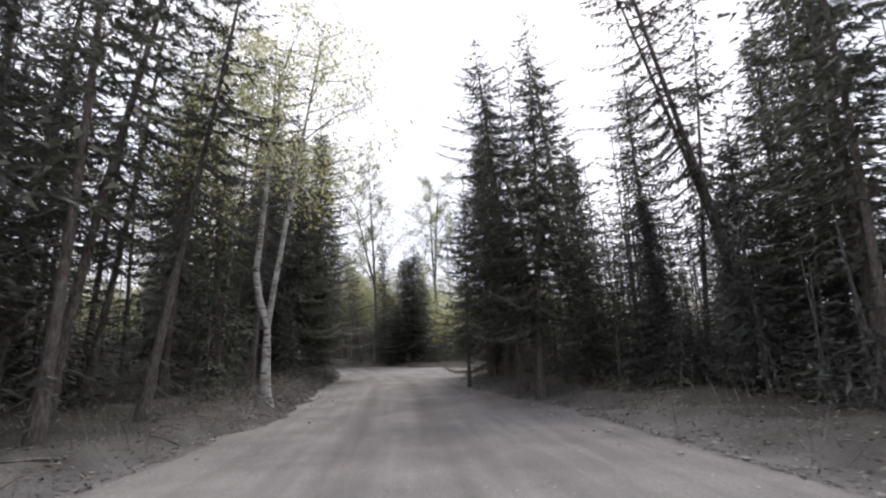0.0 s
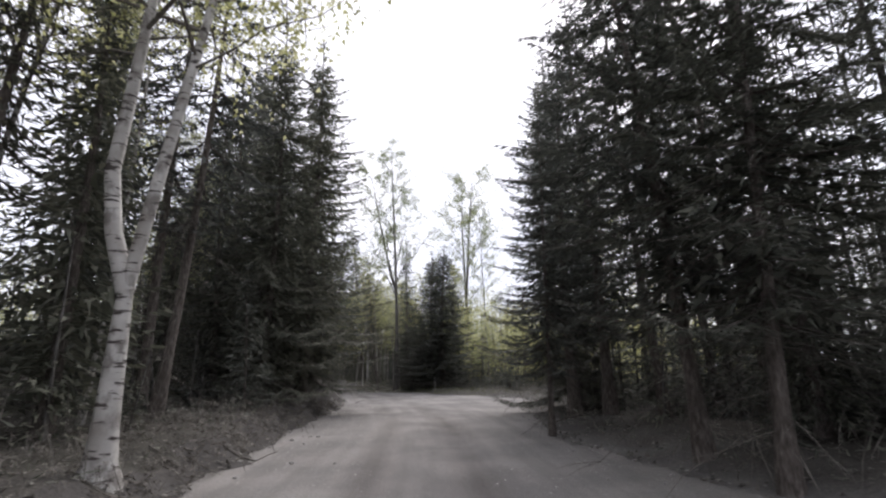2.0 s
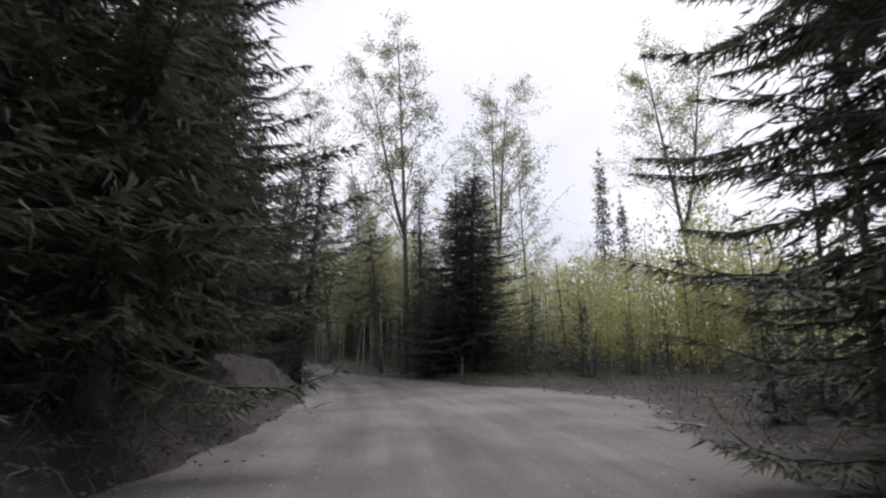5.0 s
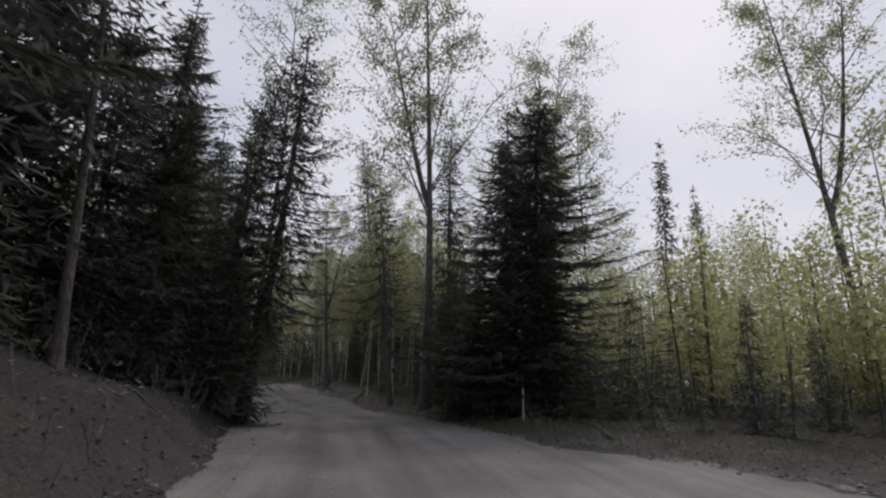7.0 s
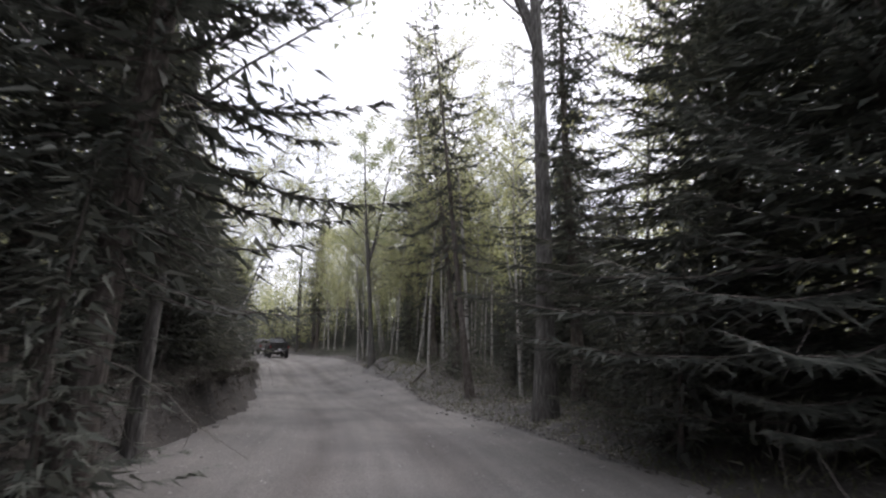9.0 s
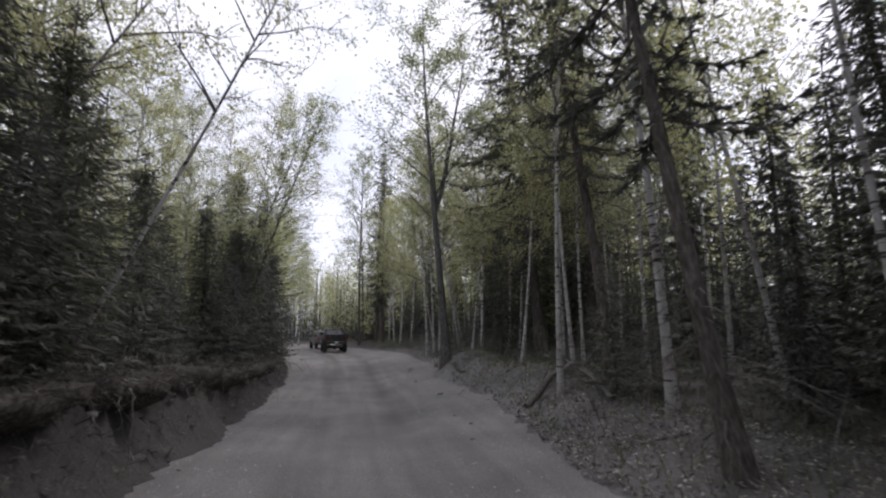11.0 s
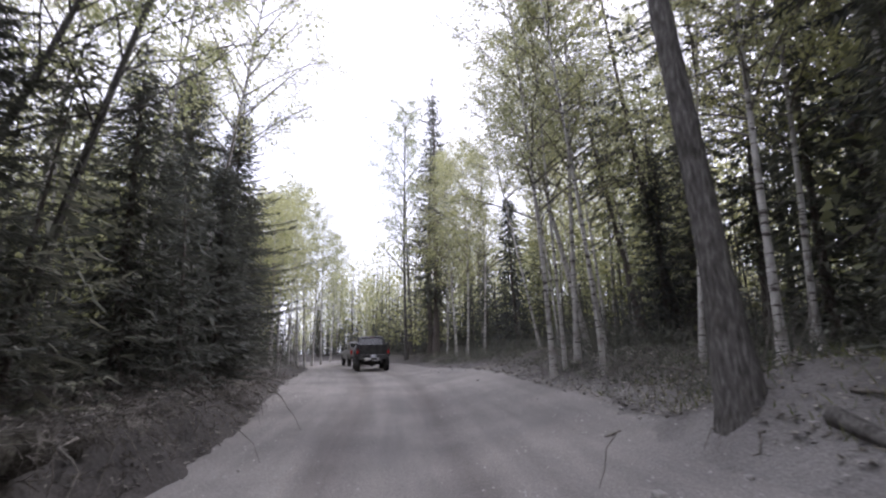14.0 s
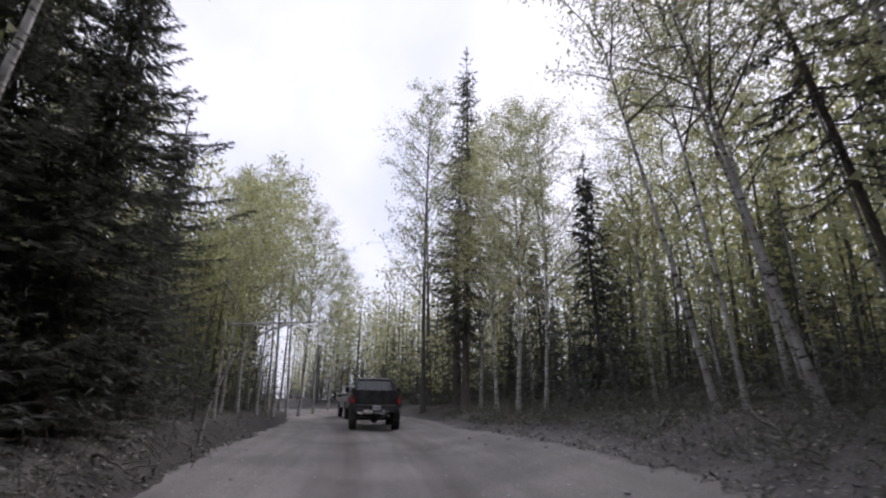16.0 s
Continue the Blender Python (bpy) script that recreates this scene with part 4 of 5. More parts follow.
stand(10, 55, 66, -9, -4.6, (("spruce_mid", 0.4, 4, 8), ("birch_slim", 0.3, 8, 12), ("spruce_young", 0.3, 2, 5)), 1.2)
stand(34, 66, 110, -18, -6, LIGHT, 1.5)
stand(16, 68, 84, -10, -4.8, (("birch_slim", 0.3, 9, 13), ("aspen_near", 0.3, 8, 12), ("spruce_mid", 0.25, 5, 9), ("spruce_young", 0.15, 2, 4)), 1.3)
stand(26, 60, 84, 3.8, 10, (("spruce_young", 0.65, 2.5, 5), ("aspen_near", 0.15, 9, 13), ("birch_slim", 0.2, 9, 13)), 1.3)
stand(36, 58, 110, 9, 20, LIGHT, 1.7)
stand(22, 104, 138, -14, 14, (("aspen_mid", 0.5, 7, 10), ("spruce_mid", 0.4, 5, 9), ("cottonwood_slim", 0.1, 8, 11)), 1.8)

# ---- distant woods, undergrowth and litter ----


def along_road(s, off):
    cx, cy = np.interp(s, ALONG[keep_i], LINE[keep_i, 0]), np.interp(s, ALONG[keep_i], LINE[keep_i, 1])
    dx, dy = np.interp(s + 0.5, ALONG[keep_i], LINE[keep_i, 0]) - np.interp(s - 0.5, ALONG[keep_i], LINE[keep_i, 0]), np.interp(s + 0.5, ALONG[keep_i], LINE[keep_i, 1]) - np.interp(s - 0.5, ALONG[keep_i], LINE[keep_i, 1])
    d = np.hypot(dx, dy) + 1e-9
    return cx - dy / d * off, cy + dx / d * off


def spruce_shape(crown, x, y, z0, h, m, wide=0.18):
    m = int(m * 1.2)
    tiers = max(5, int(h * 1.3))
    u = (rng.integers(0, tiers, m) + rng.normal(size=m) * 0.22) / tiers
    u = np.clip(1 - np.sqrt(np.clip(1 - np.abs(u), 0, 1)), 0, 0.985)
    az = rng.uniform(0, 6.28, m)
    full = wide * h * (1 - u) ** 0.85 * (1 + 0.2 * np.sin(az * 3 + h * 7 + u * 20))
    rad = full * rng.uniform(0.1, 1, m) ** 0.7
    way = np.stack([np.cos(az), np.sin(az), -0.3 + 0.5 * u], 1) + rng.normal(size=(m, 3)) * [0.45, 0.45, 0.12]
    k = min(0.27 + 0.025 * h, 0.12 + 0.055 * h)
    crown.blades(np.stack([x + np.cos(az) * rad, y + np.sin(az) * rad, z0 + h * (0.03 + 0.95 * u) - 0.2 * rad], 1), way, k * rng.uniform(0.6, 1.3, m) * (1.1 - 0.6 * u), k * 0.24, 0.75)


def aspen_shape(crown, x, y, z0, h, m):
    u = rng.uniform(0, 1, m)
    az = rng.uniform(0, 6.28, m)
    rad = 0.13 * h * np.sqrt(rng.uniform(0, 1, m)) * (0.5 + np.sin(u * 3.1))
    at = np.stack([x + np.cos(az) * rad, y + np.sin(az) * rad, z0 + h * (0.1 + 0.9 * u)], 1)
    for _ in range(2):
        at = at[: int(len(at) * 0.85)]
        crown.blades(at + rng.normal(size=at.shape) * 0.25, rng.normal(size=at.shape), 0.27, 0.2, 0.2)


def woods(name, n, where, mat, shape, low, high, m, label, seed):
    """Trees too many or too far off to count, as one piece of woodland."""
    global rng
    rng = np.random.default_rng(seed)
    crown, wood = Pile(), Pile()
    for _ in range(n):
        x, y = where()
        z0 = land(np.array([x]), np.array([y]))[0]
        h = rng.uniform(low, high)
        shape(crown, x, y, z0, h, m)
        wood.tube([(x, y, z0 - 0.3), (x + rng.normal() * 0.2, y + rng.normal() * 0.2, z0 + h * 0.95)], [0.02 + h * 0.006, 0.015], 5)
    root = tagged(new(name), label, "woods", kind="stuff")
    crown.out("crown", mat, root)
    wood.out("trunk", GREY_BARK, root)


def belt(s0, s1, l0, l1):
    """A chooser of places beside the road, l0 to l1 off its edge on the given side (negative: right)."""

    def choose():
        while True:
            s, u = rng.uniform(s0, s1), rng.uniform(0, 1)
            edge = tab(LEFT_EDGE, s) if l0 > 0 else tab(RIGHT_EDGE, s)
            off = l0 + (l1 - l0) * u
            x, y = along_road(s, off + math.copysign(edge, off))
            ps, pl, _ = road_place(np.array([x]), np.array([y]))
            e = tab(LEFT_EDGE, ps[0]) if pl[0] > 0 else tab(RIGHT_EDGE, ps[0])
            if abs(pl[0]) > e + min(abs(l0), abs(l1)) * 0.8:
                return float(x), float(y)

    return choose


def far_off():
    while True:
        x, y = rng.uniform(-150, 110), rng.uniform(-60, 200)
        s, lat_, _ = road_place(np.array([x]), np.array([y]))
        if (s[0] < 140 and 30 < abs(lat_[0]) < 75) or (s[0] >= 140 and math.hypot(x + 68, y - 136) < 50):
            return x, y


woods("distant_spruce_woods", 380, far_off, NEEDLE, spruce_shape, 9, 16, 110, "dark spruce woods closing the view behind the roadside trees", 5)
woods("distant_aspen_woods", 320, far_off, LEAF, aspen_shape, 7, 14, 75, "pale green aspen woods closing the view behind the roadside trees", 6)
woods("spruce_woods", 55, belt(-8, 62, 12, 34), NEEDLE, spruce_shape, 8, 15, 360, "dense dark spruces standing back from the road", 31)
woods("spruce_woods", 28, belt(-8, 34, -34, -14), NEEDLE, spruce_shape, 7, 13, 360, "dense dark spruces standing back from the road", 32)
woods("aspen_woods", 50, belt(50, 110, -34, -14), LEAF, aspen_shape, 7, 12, 330, "fresh green aspens standing back from the road", 33)
woods("aspen_woods", 40, belt(60, 138, 15, 34), LEAF, aspen_shape, 9, 14, 250, "fresh green aspens standing back from the road", 34)
woods("aspen_thicket", 90, belt(44, 66, -30, -9), LEAF, aspen_shape, 4, 8, 200, "thicket of young yellow-green aspens beyond the gravel", 39)
woods("spruce_undergrowth", 90, belt(64, 120, -16, -2.6), NEEDLE, spruce_shape, 1.2, 4.0, 170, "low dark spruces crowding under the taller trees", 35)
woods("spruce_undergrowth", 80, belt(58, 120, 1.6, 15), NEEDLE, spruce_shape, 1.2, 4.5, 170, "low dark spruces crowding under the taller trees", 36)
woods("spruce_undergrowth", 70, belt(-6, 58, 2.5, 18), NEEDLE, spruce_shape, 1.0, 4.0, 170, "low dark spruces crowding under the taller trees", 37)
woods("spruce_undergrowth", 50, belt(-6, 36, -18, -2.2), NEEDLE, spruce_shape, 1.0, 4.0, 170, "low dark spruces crowding under the taller trees", 38)
woods("spruce_undergrowth", 40, belt(48, 62, -12, -2.5), NEEDLE, spruce_shape, 0.8, 2.6, 110, "low dark spruces at the edge of the gravel", 40)
woods("spruce_woods", 90, belt(100, 138, -30, -4), NEEDLE, spruce_shape, 3, 9, 220, "dense dark spruces standing back from the road", 41)
woods("spruce_woods", 90, belt(82, 112, -36, -7), NEEDLE, spruce_shape, 3.5, 8, 260, "dense dark spruces standing back from the road", 43)
woods("spruce_woods", 60, belt(64, 84, -32, -8), NEEDLE, spruce_shape, 4, 9, 260, "dense dark spruces standing back from the road", 44)
woods("spruce_woods", 70, belt(92, 138, 5, 28), NEEDLE, spruce_shape, 3, 8, 220, "dense dark spruces standing back from the road", 42)
woods("aspen_woods", 55, belt(78, 114, -24, -5), LEAF, aspen_shape, 8, 13, 300, "fresh green aspens standing back from the road", 45)
woods("aspen_woods", 45, belt(90, 128, 3.5, 14), LEAF, aspen_shape, 7, 10.5, 260, "fresh green aspens standing back from the road", 46)
woods("spruce_undergrowth", 80, belt(13, 40, -16, -2.8), NEEDLE, spruce_shape, 1.2, 5.0, 170, "low dark spruces crowding under the taller trees", 47)
woods("spruce_woods", 20, belt(2, 22, 6, 20), NEEDLE, spruce_shape, 12, 18, 420, "tall dark spruces standing close behind the roadside", 51)
woods("spruce_woods", 30, belt(0, 30, -22, -7.5), NEEDLE, spruce_shape, 8, 15, 420, "tall dark spruces standing close behind the roadside", 52)
woods("spruce_woods", 110, belt(84, 118, -44, -9), NEEDLE, spruce_shape, 4, 9, 300, "dense dark spruces standing back from the road", 53)
woods("aspen_woods", 30, belt(82, 116, -26, -8), LEAF, aspen_shape, 9, 13, 330, "fresh green aspens standing back from the road", 54)
woods("spruce_woods", 120, belt(112, 150, -24, -3), NEEDLE, spruce_shape, 4, 11, 260, "dense dark spruces standing back from the road", 55)
woods("aspen_woods", 70, belt(100, 140, 3.5, 20), LEAF, aspen_shape, 8, 12, 360, "fresh green aspens standing back from the road", 56)
woods("spruce_woods", 30, belt(4, 26, 7, 17), NEEDLE, spruce_shape, 9, 16, 560, "tall dark spruces standing close behind the roadside", 74)
woods("spruce_woods", 34, belt(10, 34, -20, -8), NEEDLE, spruce_shape, 8, 14, 560, "tall dark spruces standing close behind the roadside", 75)
woods("spruce_woods", 44, belt(22, 40, -26, -5.5), NEEDLE, spruce_shape, 7, 15, 480, "tall dark spruces standing close behind the roadside", 57)
woods("spruce_woods", 50, belt(54, 76, -30, -7), NEEDLE, spruce_shape, 4, 9, 380, "dense dark spruces standing back from the road", 58)
woods("spruce_woods", 90, belt(86, 132, 8, 46), NEEDLE, spruce_shape, 3, 7.5, 240, "dense dark spruces standing back from the road", 59)
woods("aspen_woods", 60, belt(84, 128, 7, 36), LEAF, aspen_shape, 8, 11, 360, "fresh green aspens standing back from the road", 60)
woods("spruce_undergrowth", 60, belt(82, 104, -9, -2.8), NEEDLE, spruce_shape, 0.5, 1.8, 120, "low dark spruces crowding under the taller trees", 61)
woods("spruce_undergrowth", 40, belt(23, 42, 2.6, 6), NEEDLE, spruce_shape, 0.6, 2.4, 170, "low dark spruces crowding under the taller trees", 62)
woods("spruce_undergrowth", 40, belt(88, 104, 4, 11), NEEDLE, spruce_shape, 0.8, 2.8, 150, "low dark spruces crowding under the taller trees", 63)
woods("spruce_woods", 90, belt(104, 146, 2.2, 30), NEEDLE, spruce_shape, 2.5, 7, 240, "dense dark spruces standing back from the road", 64)
woods("aspen_woods", 60, belt(108, 146, 2.5, 22), LEAF, aspen_shape, 8, 12, 340, "fresh green aspens standing back from the road", 65)
woods("aspen_woods", 50, belt(112, 146, -22, -2.5), LEAF, aspen_shape, 8, 12, 340, "fresh green aspens standing back from the road", 66)


def beyond():
    """Places in the woods past the end of the straight."""
    while True:
        x, y = rng.uniform(-100, -38), rng.uniform(100, 165)
        if abs(road_place(np.array([x]), np.array([y]))[1][0]) > 4.5:
            return float(x), float(y)


def hollow():
    """Places in the woods on the inside of the last bend."""
    while True:
        x, y = rng.uniform(-90, -42), rng.uniform(88, 126)
        s_, lat_, _ = road_place(np.array([x]), np.array([y]))
        if lat_[0] > 4.5 and math.hypot(x + 23, y - 79.5) > 28:
            return float(x), float(y)


woods("spruce_woods", 210, hollow, NEEDLE, spruce_shape, 3, 8, 200, "dense dark spruces standing inside the bend of the road", 71)
woods("spruce_woods", 150, beyond, NEEDLE, spruce_shape, 5, 11, 300, "dense dark spruces standing past the end of the straight", 67)
woods("aspen_woods", 70, beyond, LEAF, aspen_shape, 8, 12, 300, "fresh green aspens standing past the end of the straight", 68)
woods("spruce_undergrowth", 110, belt(100, 140, 1.0, 12), NEEDLE, spruce_shape, 1.2, 4.0, 130, "low dark spruces crowding under the taller trees", 70)
woods("spruce_undergrowth", 34, belt(7, 26, -15, -5), NEEDLE, spruce_shape, 2.0, 5.5, 260, "low dark spruces crowding under the taller trees", 72)
woods("spruce_undergrowth", 60, belt(88, 106, -15, -5.5), NEEDLE, spruce_shape, 2.0, 5.0, 200, "low dark spruces crowding under the taller trees", 73)
woods("spruce_undergrowth", 40, belt(2, 20, -20, -4), NEEDLE, spruce_shape, 1.2, 5.0, 170, "low dark spruces crowding under the taller trees", 48)


def scatter(n, s0, s1, l0, l1, power=1.0):
    """Places off the road's edges, denser near the road, with the ground's height."""
    s = rng.uniform(s0, s1, n)
    left = rng.uniform(size=n) < 0.5
    e = np.where(left, tab(LEFT_EDGE, s), tab(RIGHT_EDGE, s))
    off = e + l0 + (l1 - l0) * rng.uniform(size=n) ** power
    x, y = along_road(s, np.where(left, off, -off))
    return x, y, land(x, y), off - e, s, left


rng = np.random.default_rng(21)
x, y, z, off, s, left = scatter(44000, -2, 104, 0.05, 14, 2.1)
p = Pile()
way = rng.normal(size=(len(x), 3)) * [1, 1, 0.25]
p.blades(np.stack([x, y, z + 0.012 + rng.uniform(0, 0.03, len(x))], 1), way, rng.uniform(0.05, 0.13, len(x)), rng.uniform(0.035, 0.08, len(x)), 0.8)
tagged(p.out("leaf_litter", LITTER), "dry pale brown fallen leaves covering the forest floor", "leaves", kind="stuff")

x, y, z, off, s, left = scatter(40000, -4, 112, 0.7, 26, 1.25)
p = Pile()
hgt = rng.uniform(0.0, 1.0, len(x)) ** 1.5 * np.clip(off * 0.4, 0.3, 1.9)
way = rng.normal(size=(len(x), 3)) * [0.8, 0.8, 0.4] + [0, 0, 0.35]
p.blades(np.stack([x, y, z + hgt], 1), way, rng.uniform(0.1, 0.3, len(x)), rng.uniform(0.015, 0.04, len(x)), 0.3)
tagged(p.out("undergrowth", PALE_NEEDLE), "low dusty scrub and seedlings between the trunks", "undergrowth", kind="stuff")

x, y, z, off, s, left = scatter(9000, -4, 112, 0.3, 18, 1.4)
p = Pile()
way = rng.normal(size=(len(x), 3)) * [0.35, 0.35, 0.1] + [0, 0, 1.0]
p.leaves(np.stack([x, y, z - 0.02], 1), way, rng.uniform(0.2, 1.5, len(x)), rng.uniform(0.008, 0.02, len(x)), 0.0)
tagged(p.out("bare_scrub", DEAD), "thin bare grey stems and suckers on the forest floor", "undergrowth", kind="stuff")

s = rng.uniform(46, 84, 9000)
off = tab(RIGHT_EDGE, s) + 0.2 + 3.5 * rng.uniform(size=9000) ** 1.3
x, y = along_road(s, -off)
p = Pile()
p.leaves(np.stack([x, y, land(x, y) - 0.02], 1), rng.normal(size=(9000, 3)) * [0.4, 0.4, 0.1] + [0, 0, 0.8], rng.uniform(0.06, 0.24, 9000), 0.012, 0.1)
tagged(p.out("verge_grass", GRASS), "sparse dusty green grass along the verge", "grass", kind="stuff")

rng = np.random.default_rng(91)
s = np.concatenate([rng.uniform(54, 92, 4600), rng.uniform(17, 37, 2400)])
off = tab(LEFT_EDGE, s) + 0.1 + 2.6 * rng.uniform(size=7000) ** 1.2
x, y = along_road(s, off)
p = Pile()
z = land(x, y)
p.sprays(np.stack([x, y, z + rng.uniform(0, 0.4, 7000)], 1), rng.normal(size=(7000, 3)) * [0.7, 0.7, 0.35] + [0.3, 0.1, -0.2], rng.uniform(0.1, 0.34, 7000), 0.016, 0.4)
tagged(p.out("bank_brush", DEAD), "tangled grey brush hanging over the cut bank", "brush", kind="stuff")

rng = np.random.default_rng(92)
s = rng.uniform(56, 95, 20000)
left = (rng.uniform(size=20000) < 0.6) & (s > 70)
off = np.where(left, tab(LEFT_EDGE, s) + 0.5, tab(RIGHT_EDGE, s) + 0.1) + np.where(left, 2.2, 2.6) * rng.uniform(size=20000) ** 1.2
x, y = along_road(s, np.where(left, off, -off))
p = Pile()
p.blades(np.stack([x, y, land(x, y) + 0.01 + rng.uniform(0, 0.07, 20000)], 1), rng.normal(size=(20000, 3)) * [1, 1, 0.35], rng.uniform(0.03, 0.1, 20000), rng.uniform(0.02, 0.055, 20000), 0.6)
tagged(p.out("bank_litter", DUSTY_LITTER), "dusty grey leaves and wood chips heaped along the banks", "leaves", kind="stuff")

rng = np.random.default_rng(93)
for low, high, n, l0, l1 in ((80, 110, 15000, 0.7, 7.0), (60, 84, 4500, 1.6, 5.0)):
    s = rng.uniform(low, high, n)
    off = tab(RIGHT_EDGE, s) + l0 + (l1 - l0) * rng.uniform(size=n) ** 1.2
    x, y = along_road(s, -off)
    clump_ = np.clip(0.5 + 0.8 * wave(x, y, 1.6, 8), 0.05, 1.2)
    p = Pile()
    p.sprays(np.stack([x, y, land(x, y) + rng.uniform(0, 0.75, n) ** 1.2 * clump_], 1), rng.normal(size=(n, 3)) * [0.8, 0.8, 0.4] + [0, 0, 0.5], rng.uniform(0.08, 0.26, n), 0.013, 0.3)
    tagged(p.out("bank_scrub", NEEDLE), "knee-high dusty scrub covering the bank", "undergrowth", kind="stuff")

# ---- vehicles ----


def slab(profile, x0, x1, bevel=0.03):
    """A side profile (y, z) drawn out from x0 to x1, with rounded edges."""
    bm = bmesh.new()
    a = [bm.verts.new((x0, y, z)) for y, z in profile]
    f = bm.faces.new(a)
    ext = bmesh.ops.extrude_face_region(bm, geom=[f])
    bmesh.ops.translate(bm, verts=[v for v in ext["geom"] if isinstance(v, bmesh.types.BMVert)], vec=(x1 - x0, 0, 0))
    bmesh.ops.recalc_face_normals(bm, faces=bm.faces)
    if bevel:
        bmesh.ops.bevel(bm, geom=list(bm.edges), offset=bevel, segments=2, affect="EDGES", clamp_overlap=True)
    return bm


def block(cx, cy, cz, sx, sy, sz, bevel=0.015):
    bm = bmesh.new()
    bmesh.ops.create_cube(bm, size=1, matrix=Matrix.LocRotScale((cx, cy, cz), None, (sx, sy, sz)))
    if bevel:
        bmesh.ops.bevel(bm, geom=list(bm.edges), offset=bevel, segments=2, affect="EDGES", clamp_overlap=True)
    return bm


def lathe(profile, axis="X", n=28, at=(0, 0, 0)):
    """Turns (radius, offset) pairs round an axle along x or y."""
    bm = bmesh.new()
    rings = []
    for rad, off in profile:
        ring = []
        for k in range(n):
            a = 2 * math.pi * k / n
            p = (off, rad * math.cos(a), rad * math.sin(a)) if axis == "X" else (rad * math.cos(a), off, rad * math.sin(a))
            ring.append(bm.verts.new([p[i] + at[i] for i in range(3)]))
        rings.append(ring)
    for r1, r2 in zip(rings, rings[1:]):
        for k in range(n):
            bm.faces.new((r1[k], r1[(k + 1) % n], r2[(k + 1) % n], r2[k]))
    bm.faces.new(rings[0])
    bm.faces.new(rings[-1])
    bmesh.ops.recalc_face_normals(bm, faces=bm.faces)
    return bm


def wheel(parent, x, y, r, w, side):
    """Tyre with tread blocks, and a dished rim."""
    hub = part("wheel", lathe([(0.05, -0.05), (0.09, -0.04), (0.09, 0.05), (0.05, 0.06)], at=(x, y, r)), STEEL, parent)
    tyre = lathe([(r * 0.58, -w * 0.42), (r * 0.72, -w * 0.5), (r * 0.93, -w * 0.47), (r * 0.985, -w * 0.36), (r * 0.985, w * 0.36), (r * 0.93, w * 0.47), (r * 0.72, w * 0.5), (r * 0.58, w * 0.42)], n=40, at=(x, y, r))
    for k in range(40):
        a = 2 * math.pi * (k + 0.5) / 40
        for j, off in enumerate((-0.27, 0.0, 0.27)):
            b = a + (0.5 if j == 1 else 0) * 2 * math.pi / 40
            bmesh.ops.create_cube(tyre, size=1, matrix=Matrix.Translation((x + off * w, y + r * 0.985 * math.cos(b), r + r * 0.985 * math.sin(b))) @ Matrix.Rotation(b, 4, "X") @ Matrix.Diagonal((w * 0.22, 0.028, r * 0.08, 1)))
    part("tyre", tyre, RUBBER, hub)
    part("rim", lathe([(r * 0.6, -w * 0.4), (r * 0.57, -w * 0.1), (r * 0.3, side * w * 0.1), (r * 0.12, side * w * 0.2), (r * 0.57, w * 0.1), (r * 0.6, w * 0.4)], n=24, at=(x, y, r)), STEEL, hub)


def lamp_lens(parent, x, y, z, w, h, name="taillight"):
    t = part(name, block(x, y, z, w, 0.05, h, 0.012), TAIL, parent, "lit red lens")
    return t


def plate(parent, y, x, z):
    p = part("number_plate", block(x, y, z, 0.31, 0.015, 0.16, 0.004), PLATE, parent, "white dusty plate")
    for k, w in ((-0.09, 0.07), (0.0, 0.05), (0.09, 0.07)):
        part("bar", block(x + k, y - 0.011, z - 0.005, w, 0.006, 0.06, 0), INK, p)


def narrowed(bm, low=1.46, high=2.0, by=0.17):
    """Draws a cab's upper parts in towards the roof."""
    for v in bm.verts:
        v.co.x *= 1 - by * min(1.0, max(0.0, (v.co.z - low) / (high - low)))
    return bm


